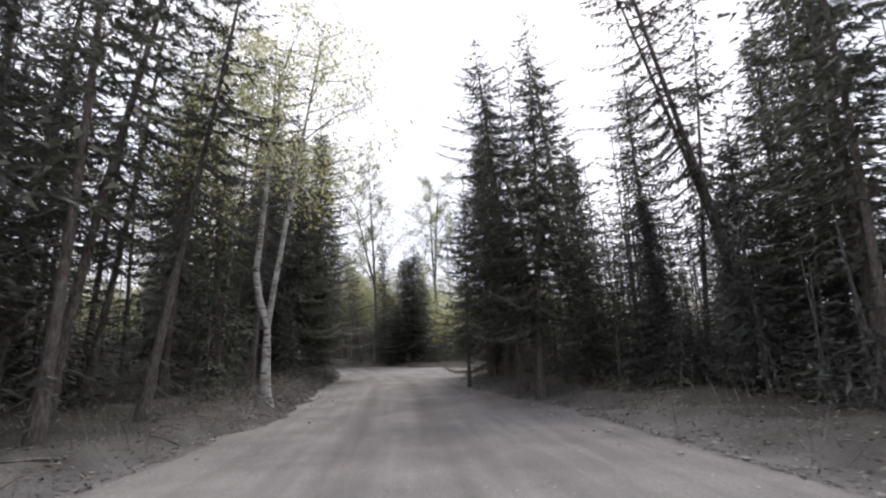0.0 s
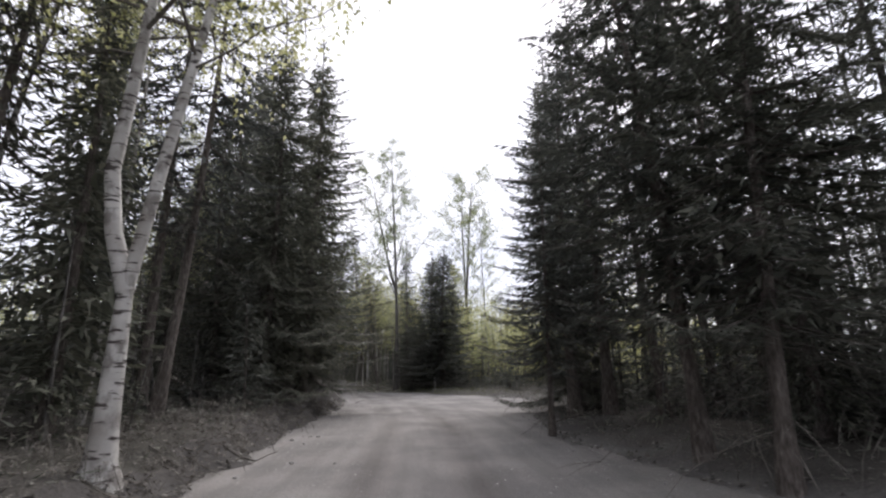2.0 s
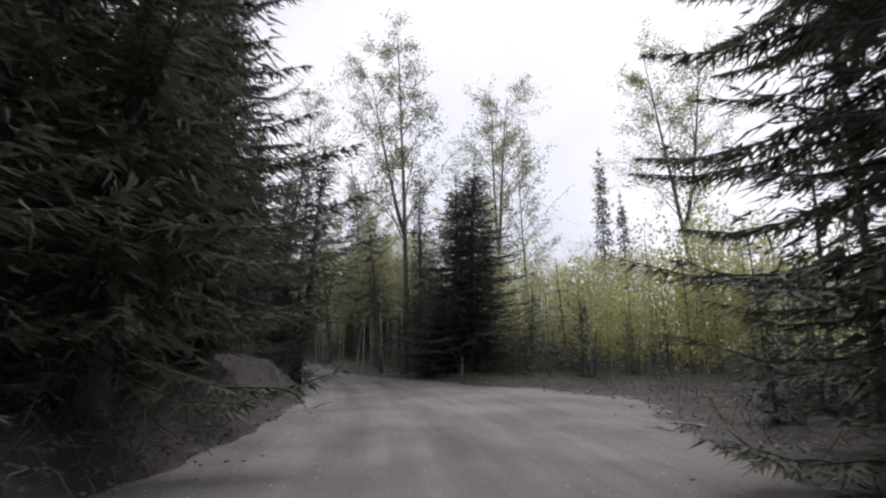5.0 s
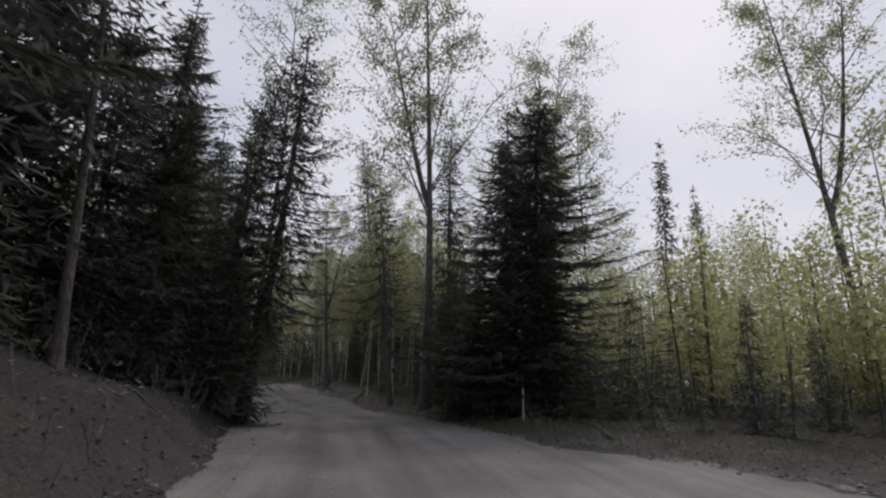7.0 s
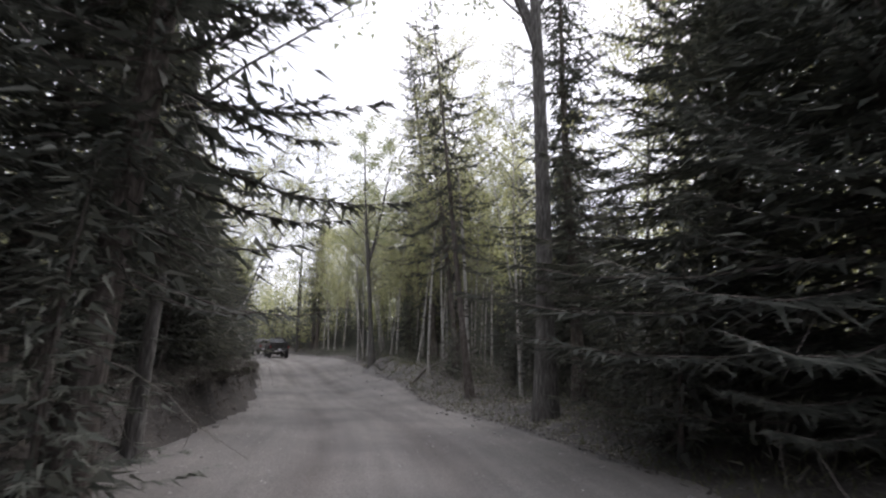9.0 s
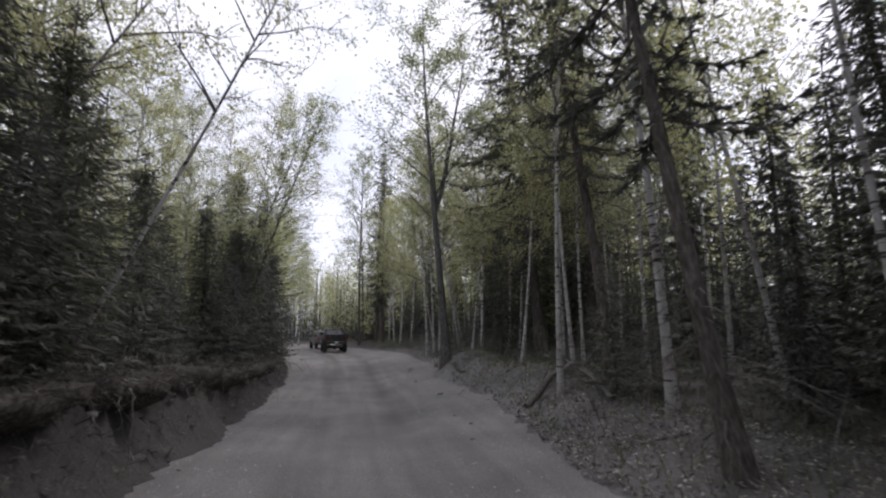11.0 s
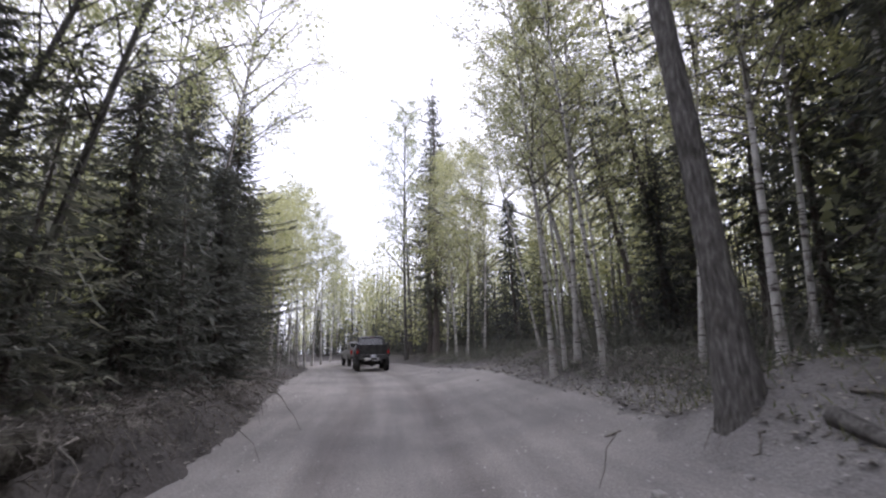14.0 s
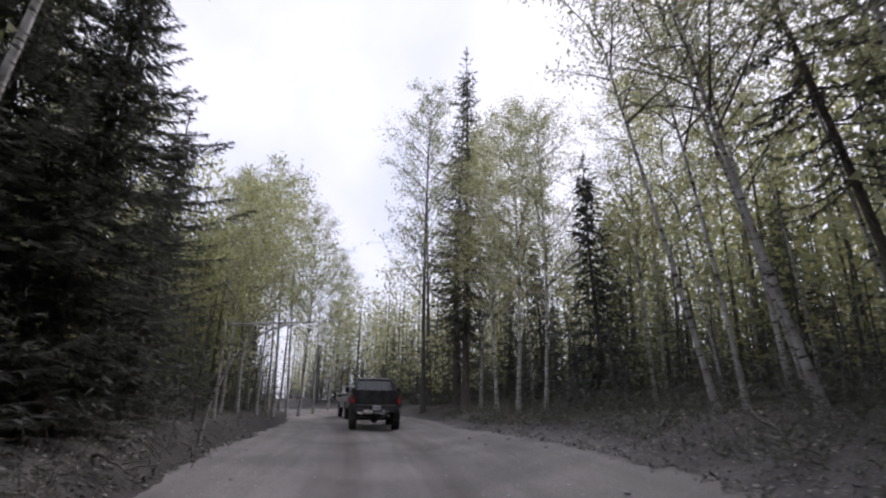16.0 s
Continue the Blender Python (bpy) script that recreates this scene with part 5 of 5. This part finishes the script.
def pickup():
    """Lifted pickup, rear bumper at y = 0, nose towards +y."""
    t = new("pickup_truck")
    for sx in (-1, 1):
        # box sides with an arch over the wheel
        arch = [(0.95 + 0.52 * math.cos(a), 0.86 + 0.42 * math.sin(a)) for a in np.linspace(math.pi, 0, 9)]
        part("bed_side", slab([(0.06, 0.86), *arch, (1.95, 0.86), (1.95, 1.48), (0.06, 1.5)], sx * 0.88, sx * 0.95, 0.012), BLACK_PAINT, t)
        part("fender_flare", slab([(0.95 + r * math.cos(a), 0.84 + r * 0.82 * math.sin(a)) for r, a in [(0.53, v) for v in np.linspace(math.pi, 0, 9)] + [(0.61, v) for v in np.linspace(0, math.pi, 9)]], sx * 0.94, sx * 1.0, 0.008), PLASTIC, t)
        part("bed_rail", block(sx * 0.9, 1.0, 1.515, 0.12, 1.9, 0.05), PLASTIC, t)
        part("cab_side", slab([(1.98, 0.82), (3.45, 0.82), (3.45, 1.42), (3.3, 1.46), (2.02, 1.48)], sx * 0.86, sx * 0.94, 0.02), BLACK_PAINT, t)
        part("side_window", narrowed(slab([(2.14, 1.5), (3.15, 1.5), (2.85, 1.92), (2.2, 1.93)], sx * 0.85, sx * 0.88, 0.006)), GLASS, t)
        part("mirror_arm", block(sx * 0.99, 3.14, 1.47, 0.14, 0.05, 0.05, 0.012), PLASTIC, t)
        mir = part("mirror", block(sx * 1.12, 3.12, 1.54, 0.2, 0.12, 0.27, 0.035), STEEL, t, "bright metal tow mirror")
        part("mirror_glass", block(sx * 1.12, 3.055, 1.54, 0.15, 0.01, 0.21, 0), GLASS, mir)
        part("fender", slab([(3.45, 0.8), (3.55, 0.8)] + [(4.2 + 0.5 * math.cos(a), 0.84 + 0.42 * math.sin(a)) for a in np.linspace(math.pi, 0, 9)] + [(4.95, 0.85), (4.98, 1.2), (3.45, 1.42)], sx * 0.86, sx * 0.94, 0.015), BLACK_PAINT, t)
        lamp_lens(t, sx * 0.875, 0.04, 1.1, 0.11, 0.15)
        part("reverse_lens", block(sx * 0.875, 0.04, 1.25, 0.11, 0.05, 0.12, 0.01), LENS, t, "dark red unlit lens")
        part("door_handle", block(sx * 0.955, 2.3, 1.32, 0.03, 0.16, 0.03, 0.008), PLASTIC, t)
        for y in (0.95, 4.2):
            wheel(t, sx * 0.84, y, 0.42, 0.3, sx)
        part("leaf_spring", block(sx * 0.55, 0.95, 0.55, 0.07, 1.2, 0.06, 0.01), PLASTIC, t)
        part("frame_rail", block(sx * 0.42, 2.5, 0.68, 0.08, 4.8, 0.14, 0.01), PLASTIC, t)
        part("mud_flap", block(sx * 0.84, 0.42, 0.55, 0.28, 0.02, 0.36, 0.005), RUBBER, t)
        part("tow_hook", block(sx * 0.45, -0.13, 0.72, 0.05, 0.1, 0.08, 0.015), STEEL, t)
    part("bed_floor", block(0, 1.0, 0.9, 1.76, 1.9, 0.06), PLASTIC, t)
    part("bed_front", block(0, 1.94, 1.2, 1.76, 0.06, 0.56), BLACK_PAINT, t)
    gate = part("tailgate", slab([(0.0, 0.88), (0.07, 0.88), (0.07, 1.5), (0.0, 1.5)], -0.77, 0.77, 0.015), BLACK_PAINT, t)
    part("gate_panel", block(0, -0.004, 1.2, 1.3, 0.016, 0.4, 0.006), BLACK_PAINT, gate)
    part("gate_latch", block(0, -0.02, 1.41, 0.24, 0.03, 0.07, 0.01), PLASTIC, gate)
    part("gate_stripe", block(0, -0.008, 0.945, 1.5, 0.012, 0.025, 0.003), STEEL, gate, "thin bright strip")
    bumper = part("rear_bumper", block(0, -0.06, 0.78, 1.72, 0.16, 0.16, 0.03), PLASTIC, t)
    part("hitch", block(0, -0.12, 0.66, 0.1, 0.2, 0.08, 0.015), STEEL, bumper)
    for x in (-0.42, 0.3):
        part("work_light", lathe([(0.05, -0.05), (0.085, -0.03), (0.085, 0.02), (0.04, 0.05)], "Y", 16, (x, -0.13, 0.70)), STEEL, bumper, "round bright lamp")
    # pale lump hanging left on the bumper, not identified
    bundle = bmesh.new()
    bmesh.ops.create_icosphere(bundle, subdivisions=3, radius=1)
    for v in bundle.verts:
        v.co = Vector((v.co.x * 0.2 - 0.3, v.co.y * 0.07 - 0.19, v.co.z * 0.075 + 0.7)) + 0.03 * noise.noise_vector(v.co * 2.2)
    part("tow_strap", bundle, PALE_MATT, bumper, "pale rounded lump hanging on the bumper")
    plate(t, -0.145, 0.02, 0.86)
    # cab
    part("roof", narrowed(slab([(2.0, 1.97), (2.12, 2.03), (2.75, 2.03), (2.95, 1.95), (2.8, 1.93), (2.15, 1.93)], -0.82, 0.82, 0.012)), BLACK_PAINT, t)
    part("rear_window", narrowed(slab([(1.985, 1.52), (2.005, 1.52), (2.13, 1.93), (2.11, 1.93)], -0.76, 0.76, 0.004)), GLASS, t)
    part("windscreen", narrowed(slab([(3.5, 1.43), (3.52, 1.43), (2.92, 1.95), (2.9, 1.95)], -0.78, 0.78, 0.004)), GLASS, t)
    for sx in (-1, 1):
        part("rear_pillar", narrowed(slab([(1.98, 1.46), (2.14, 1.46), (2.24, 1.95), (2.08, 1.97)], sx * 0.77, sx * 0.9, 0.012)), BLACK_PAINT, t)
        part("front_pillar", narrowed(slab([(3.44, 1.42), (3.54, 1.42), (2.94, 1.97), (2.86, 1.95)], sx * 0.78, sx * 0.86, 0.01)), BLACK_PAINT, t)
    part("cab_back", block(0, 2.0, 1.2, 1.7, 0.05, 0.62), BLACK_PAINT, t)
    part("bonnet", slab([(3.42, 1.38), (3.5, 1.44), (4.8, 1.28), (4.98, 1.15), (4.9, 1.0), (3.42, 1.0)], -0.84, 0.84, 0.03), BLACK_PAINT, t)
    part("front_bumper", block(0, 5.05, 0.8, 1.75, 0.16, 0.25, 0.03), PLASTIC, t)
    part("third_brake_light", block(0, 2.06, 1.985, 0.3, 0.04, 0.03, 0.006), TAIL, t)
    part("seat_back", block(0, 2.35, 1.35, 1.45, 0.18, 0.55, 0.05), PLASTIC, t)
    part("rear_axle", lathe([(0.05, -0.75), (0.06, -0.16), (0.15, -0.08), (0.17, 0.0), (0.15, 0.08), (0.06, 0.16), (0.05, 0.75)], at=(0, 0.95, 0.42), n=16), PLASTIC, t)
    part("front_axle", lathe([(0.05, -0.75), (0.06, 0.1), (0.13, 0.2), (0.13, 0.32), (0.06, 0.4), (0.05, 0.75)], at=(0, 4.2, 0.42), n=14), PLASTIC, t)
    part("exhaust", lathe([(0.035, -0.25), (0.04, 0.0), (0.04, 0.4)], "Y", 12, (0.5, 0.1, 0.56)), STEEL, t)
    return tagged(t, "dusty black lifted pickup truck with lit red tail lights", "pickup truck")


def wagon():
    """Grey off-road wagon with a spare wheel on its tail."""
    t = new("off_road_wagon")
    part("lower_body", slab([(0.05, 0.6), (0.4, 0.58), (0.5, 0.9), (1.25, 0.9), (1.35, 0.58), (3.2, 0.58), (3.3, 0.9), (4.05, 0.9), (4.15, 0.58), (4.5, 0.62), (4.52, 1.05), (3.4, 1.18), (0.02, 1.2)], -0.86, 0.86, 0.03), SILVER_PAINT, t)
    part("upper_body", slab([(0.04, 1.18), (3.3, 1.18), (2.75, 1.78), (2.5, 1.84), (0.3, 1.84), (0.15, 1.78)], -0.8, 0.8, 0.04), SILVER_PAINT, t)
    part("rear_window", slab([(0.055, 1.25), (0.075, 1.25), (0.15, 1.7), (0.13, 1.7)], -0.62, 0.62, 0.004), GLASS, t)
    for sx in (-1, 1):
        part("side_window", slab([(0.35, 1.26), (2.95, 1.26), (2.6, 1.72), (0.4, 1.72)], sx * 0.805, sx * 0.82, 0.004), GLASS, t)
        lamp_lens(t, sx * 0.74, 0.02, 1.05, 0.12, 0.28)
        part("mirror", block(sx * 0.98, 2.95, 1.28, 0.2, 0.1, 0.16, 0.03), PLASTIC, t)
        part("roof_rail", block(sx * 0.6, 1.4, 1.88, 0.04, 1.9, 0.04, 0.01), PLASTIC, t)
        for y in (0.88, 3.68):
            wheel(t, sx * 0.75, y, 0.36, 0.24, sx)
    part("rear_bumper", block(0, -0.03, 0.66, 1.66, 0.16, 0.2, 0.03), PLASTIC, t)
    part("windscreen", slab([(3.28, 1.2), (3.3, 1.2), (2.77, 1.76), (2.75, 1.76)], -0.7, 0.7, 0.004), GLASS, t)
    spare = part("spare_wheel", lathe([(0.2, -0.18), (0.3, -0.2), (0.36, -0.14), (0.36, -0.02), (0.3, 0.02)], "Y", 28, (0.1, 0.0, 1.1)), RUBBER, t)
    part("rim", lathe([(0.06, -0.2), (0.2, -0.17), (0.21, -0.12)], "Y", 20, (0.1, 0.0, 1.1)), STEEL, spare)
    plate(t, -0.12, -0.45, 0.72)
    return tagged(t, "dusty grey off-road wagon with a spare wheel on its back", "car")


def park(ob, s, off, turn=0.0):
    """Stands a vehicle on the road, tail at s, off metres left of the middle, turned a little."""
    x, y = along_road(np.array([s]), np.array([off]))
    x1, y1 = along_road(np.array([s + 4.5]), np.array([off]))
    z0, z1 = road_height(x, y)[0], road_height(x1, y1)[0]
    d = Vector((float(x1[0] - x[0]), float(y1[0] - y[0]), float(z1 - z0))).normalized()
    r = d.cross(Vector((0, 0, 1))).normalized()
    u = r.cross(d)
    m = Matrix((r, d, u)).transposed().to_4x4()
    ob.matrix_basis = Matrix.Translation((float(x[0]), float(y[0]), float(z0))) @ m @ Matrix.Rotation(radians(turn), 4, "Z")


park(pickup(), 105.0, -0.35, -4)
park(wagon(), 114.5, -1.0)

# ---- small things along the verges ----


def stick(x, y, ln, ang, rad, tilt=0.0, forked=False, mat=None, name="fallen_branch", label="grey fallen branch lying on the verge"):
    r = np.random.default_rng(int(abs(x * 97 + y * 31)) + 3)
    k = np.linspace(0, 1, 7)
    a = radians(ang)
    xx, yy = x + np.cos(a) * ln * k + r.normal(size=7) * 0.03 * ln * k, y + np.sin(a) * ln * k + r.normal(size=7) * 0.03 * ln * k
    zz = np.maximum(land(xx, yy), -9) + rad * 0.7 + tilt * ln * k
    p = Pile()
    p.tube(np.stack([xx, yy, zz], 1), rad * (1 - 0.7 * k), 6)
    if forked:
        for n in (2, 3, 4, 5):
            q = np.array([xx[n], yy[n], zz[n]])
            w = np.array([math.cos(a + r.choice([-0.8, 0.8])), math.sin(a + r.choice([-0.8, 0.8])), r.uniform(0.0, 0.5)]) * ln * 0.22
            p.tube([q, q + w * 0.5 + r.normal(size=3) * 0.02, q + w], [rad * 0.45, rad * 0.35, rad * 0.12], 4)
    ob = p.out(name, mat or DEAD, None, "", True)
    return tagged(ob, label, "branch", "fallen branches")


for n in range(70):
    s = 2 + n * 1.42
    left = n % 3 != 0
    e = tab(LEFT_EDGE, s) if left else tab(RIGHT_EDGE, s)
    off = e + pick.uniform(0.1, 2.6)
    x, y = along_road(np.array([s]), np.array([off if left else -off]))
    stick(float(x[0]), float(y[0]), pick.uniform(0.5, 2.4), pick.uniform(0, 360), pick.uniform(0.012, 0.035), pick.choice([0, 0, 0.12, 0.25]), pick.random() < 0.6)


def root_tangle(x, y, ang, n, seed):
    """Bare roots hanging from a washed-out bank."""
    r = np.random.default_rng(seed)
    p = Pile()
    z0 = land(np.array([x]), np.array([y]))[0]
    for _ in range(n):
        a = radians(ang) + r.normal() * 0.7
        k = np.linspace(0, 1, 7)
        ln = r.uniform(0.25, 0.75)
        bx, by = x + r.normal() * 0.5, y + r.normal() * 0.5
        xx, yy = bx + np.cos(a) * ln * k + r.normal(size=7) * 0.05, by + np.sin(a) * ln * k + r.normal(size=7) * 0.05
        zz = np.maximum(land(xx, yy) + 0.02, z0 - 0.05 + 0.12 * np.sin(k * 3) - 0.75 * k**1.6 + r.normal(size=7) * 0.03)
        p.tube(np.stack([xx, yy, zz], 1), r.uniform(0.006, 0.02) * (1 - 0.75 * k), 4)
    return tagged(p.out("exposed_roots", DEAD, None, "", True), "tangle of bare grey roots hanging from the bank", "roots", kind="stuff")


for n, s in enumerate(np.arange(14, 100, 2.1)):
    if 36 < s < 52:
        continue
    off = tab(LEFT_EDGE, s) + 0.75
    x, y = along_road(np.array([s]), np.array([off]))
    x1, y1 = along_road(np.array([s]), np.array([off - 1]))
    root_tangle(float(x[0]), float(y[0]), math.degrees(math.atan2(y1[0] - y[0], x1[0] - x[0])), 9, n)

# the undercut lip of turf along the cut bank
at_s = np.arange(57.5, 83, 0.22)
lip_edge = tab(LEFT_EDGE, at_s)
jag = 0.16 * np.sin(at_s * 2.3) + 0.12 * np.sin(at_s * 5.9 + 1) + 0.07 * np.sin(at_s * 13.1)
fade = np.clip((at_s - 57.5) / 3, 0, 1) * np.clip((83 - at_s) / 4, 0, 1)
rim = land(*along_road(at_s, lip_edge + 1.1)) + 0.03
rows_ = []
for off_, drop_ in ((1.9, 0.25), (1.1, -0.05), (0.15, 0.02), (0.22, 0.2), (0.75, 0.42)):
    out_ = lip_edge + off_ + jag * (off_ < 1)
    px_, py_ = along_road(at_s, out_ + (1 - fade) * 0.9 * (off_ < 1))
    rows_.append(np.stack([px_, py_, rim - drop_ + 0.05 * np.sin(at_s * 7 + off_ * 9) - (1 - fade) * 0.3], 1))
lip = np.stack(rows_, 1)
n_s, n_r = lip.shape[:2]
i, j = np.meshgrid(np.arange(n_r - 1), np.arange(n_s - 1))
a = (j * n_r + i).ravel()
tagged(mesh_object("turf_overhang", lip.reshape(-1, 3), np.stack([a, a + 1, a + n_r + 1, a + n_r], 1), FLOOR, None, "", True), "ragged overhanging turf lip on the undercut bank", "bank", kind="structure")
rng = np.random.default_rng(95)
n = 3200
s = rng.uniform(58, 82.5, n)
off = tab(LEFT_EDGE, s) + rng.uniform(0.1, 1.3, n)
x, y = along_road(s, off)
z = np.interp(s, at_s, rim)
toward = np.stack(along_road(s, off - 1), 1) - np.stack([x, y], 1)
p = Pile()
p.sprays(np.stack([x, y, z + rng.uniform(-0.15, 0.1, n)], 1), np.concatenate([toward * rng.uniform(0.1, 0.9, n)[:, None], rng.uniform(-0.9, 0.25, n)[:, None]], 1) + rng.normal(size=(n, 3)) * 0.35, rng.uniform(0.12, 0.45, n), 0.012, 0.3)
tagged(p.out("hanging_rootlets", DEAD), "thin grey rootlets and dry stems hanging over the bank", "roots", kind="stuff")

# roots and a half-buried log at the foot of the leaning cottonwood
root_tangle(-17.9, 77.3, 215, 5, 301)
stick(-17.1, 76.7, 1.5, 300, 0.09, 0.02, False, GREY_BARK, "fallen_log", "weathered grey log half buried beside the road")
stick(-13.0, 69.0, 2.4, 60, 0.08, 0.1, True, DEAD, "fallen_log", "bleached fallen log at the foot of a birch")
stick(-11.3, 68.0, 2.0, 110, 0.06, 0.15, True, DEAD, "fallen_log", "bleached fallen log at the foot of a birch")


def arched_snag(x, y):
    """A dead birch bent over in an arch."""
    k = np.linspace(0, 1, 12)
    z0 = floor_z(x, y)
    p = Pile()
    reach = 1.9 * (1 - np.cos(k * 1.6))
    p.tube(np.stack([x + 0.64 * reach, y + 0.77 * reach, z0 - 0.2 + 3.2 * np.sin(k * 1.57)], 1), 0.055 * (1 - 0.6 * k), 7)
    p.tube(np.stack([x + 0.2 + 1.9 * k, y + 0.25 + 2.2 * k, z0 + 2.9 + 0.3 * k], 1), 0.04 * (1 - 0.7 * k), 6)
    tagged(p.out("bent_snag", BIRCH, None, "", True), "dead pale birch bent over in an arch", "tree")


arched_snag(-34.0, 88.7)

stake = new("marker_stake")
part("post", block(0, 0, 0.53, 0.048, 0.03, 1.15, 0.004), WHITE, stake)
part("band", block(0, 0, 0.85, 0.054, 0.036, 0.12, 0.003), INK, stake, "dark band")
stake.location = (-3.5, 53.6, floor_z(-3.5, 53.6) - 0.15)
tagged(stake, "thin white marker stake with a dark band at the bend", "stake")

# loose stones on and beside the road
shapes = []
for n in range(5):
    bm = bmesh.new()
    bmesh.ops.create_icosphere(bm, subdivisions=1, radius=1)
    for v in bm.verts:
        v.co *= random.uniform(0.7, 1.15)
        v.co.z *= 0.6
    me = bpy.data.meshes.new("stone")
    bm.to_mesh(me)
    bm.free()
    me.materials.append(STONE)
    shapes.append(me)
for n in range(290):
    s = pick.uniform(4, 101)
    left = pick.random() < 0.45
    e = tab(LEFT_EDGE, s) if left else tab(RIGHT_EDGE, s)
    off = e - abs(pick.gauss(0, 0.8)) + 0.5
    x, y = along_road(np.array([s]), np.array([off if left else -off]))
    z = max(land(x, y)[0], road_height(x, y)[0])
    r = min(0.16, 0.025 + abs(pick.gauss(0, 0.03)))
    ob = new("stone", shapes[n % 5])
    ob.matrix_basis = Matrix.Translation((float(x[0]), float(y[0]), float(z) + r * 0.25)) @ Matrix.Rotation(pick.uniform(0, 6.28), 4, "Z") @ Matrix.Diagonal((r, r * pick.uniform(0.6, 1), r, 1))
    tagged(ob, "loose pale dusty stone on the gravel verge", "stone", "loose stones")
p = Pile()
rng = np.random.default_rng(77)
s = rng.uniform(2, 100, 7000)
off = rng.uniform(-1, 1, 7000)
off = np.where(off > 0, tab(LEFT_EDGE, s) * np.abs(off) ** 0.5, tab(RIGHT_EDGE, s) * -np.abs(off) ** 0.5)
x, y = along_road(s, off)
z = np.maximum(road_height(x, y), land(x, y))
r = rng.uniform(0.008, 0.028, 7000)
v = np.array([(1, 0, 0), (-0.5, 0.87, 0.1), (-0.6, -0.8, 0), (0.1, 0.05, 0.75)])
base = np.stack([x, y, z - 0.003], 1)
turn = rng.uniform(0, 6.28, 7000)
c, sn = np.cos(turn)[:, None], np.sin(turn)[:, None]
vv = np.stack([v[None, :, 0] * c - v[None, :, 1] * sn, v[None, :, 0] * sn + v[None, :, 1] * c, np.broadcast_to(v[None, :, 2], (7000, 4))], -1) * r[:, None, None] + base[:, None]
tri = np.array([(0, 1, 3), (1, 2, 3), (2, 0, 3)])
me_f = (np.arange(7000)[:, None, None] * 4 + tri[None]).reshape(-1, 3)
tagged(mesh_object("gravel", vv.reshape(-1, 3), me_f, STONE), "loose pale gravel scattered over the road", "gravel", kind="stuff")
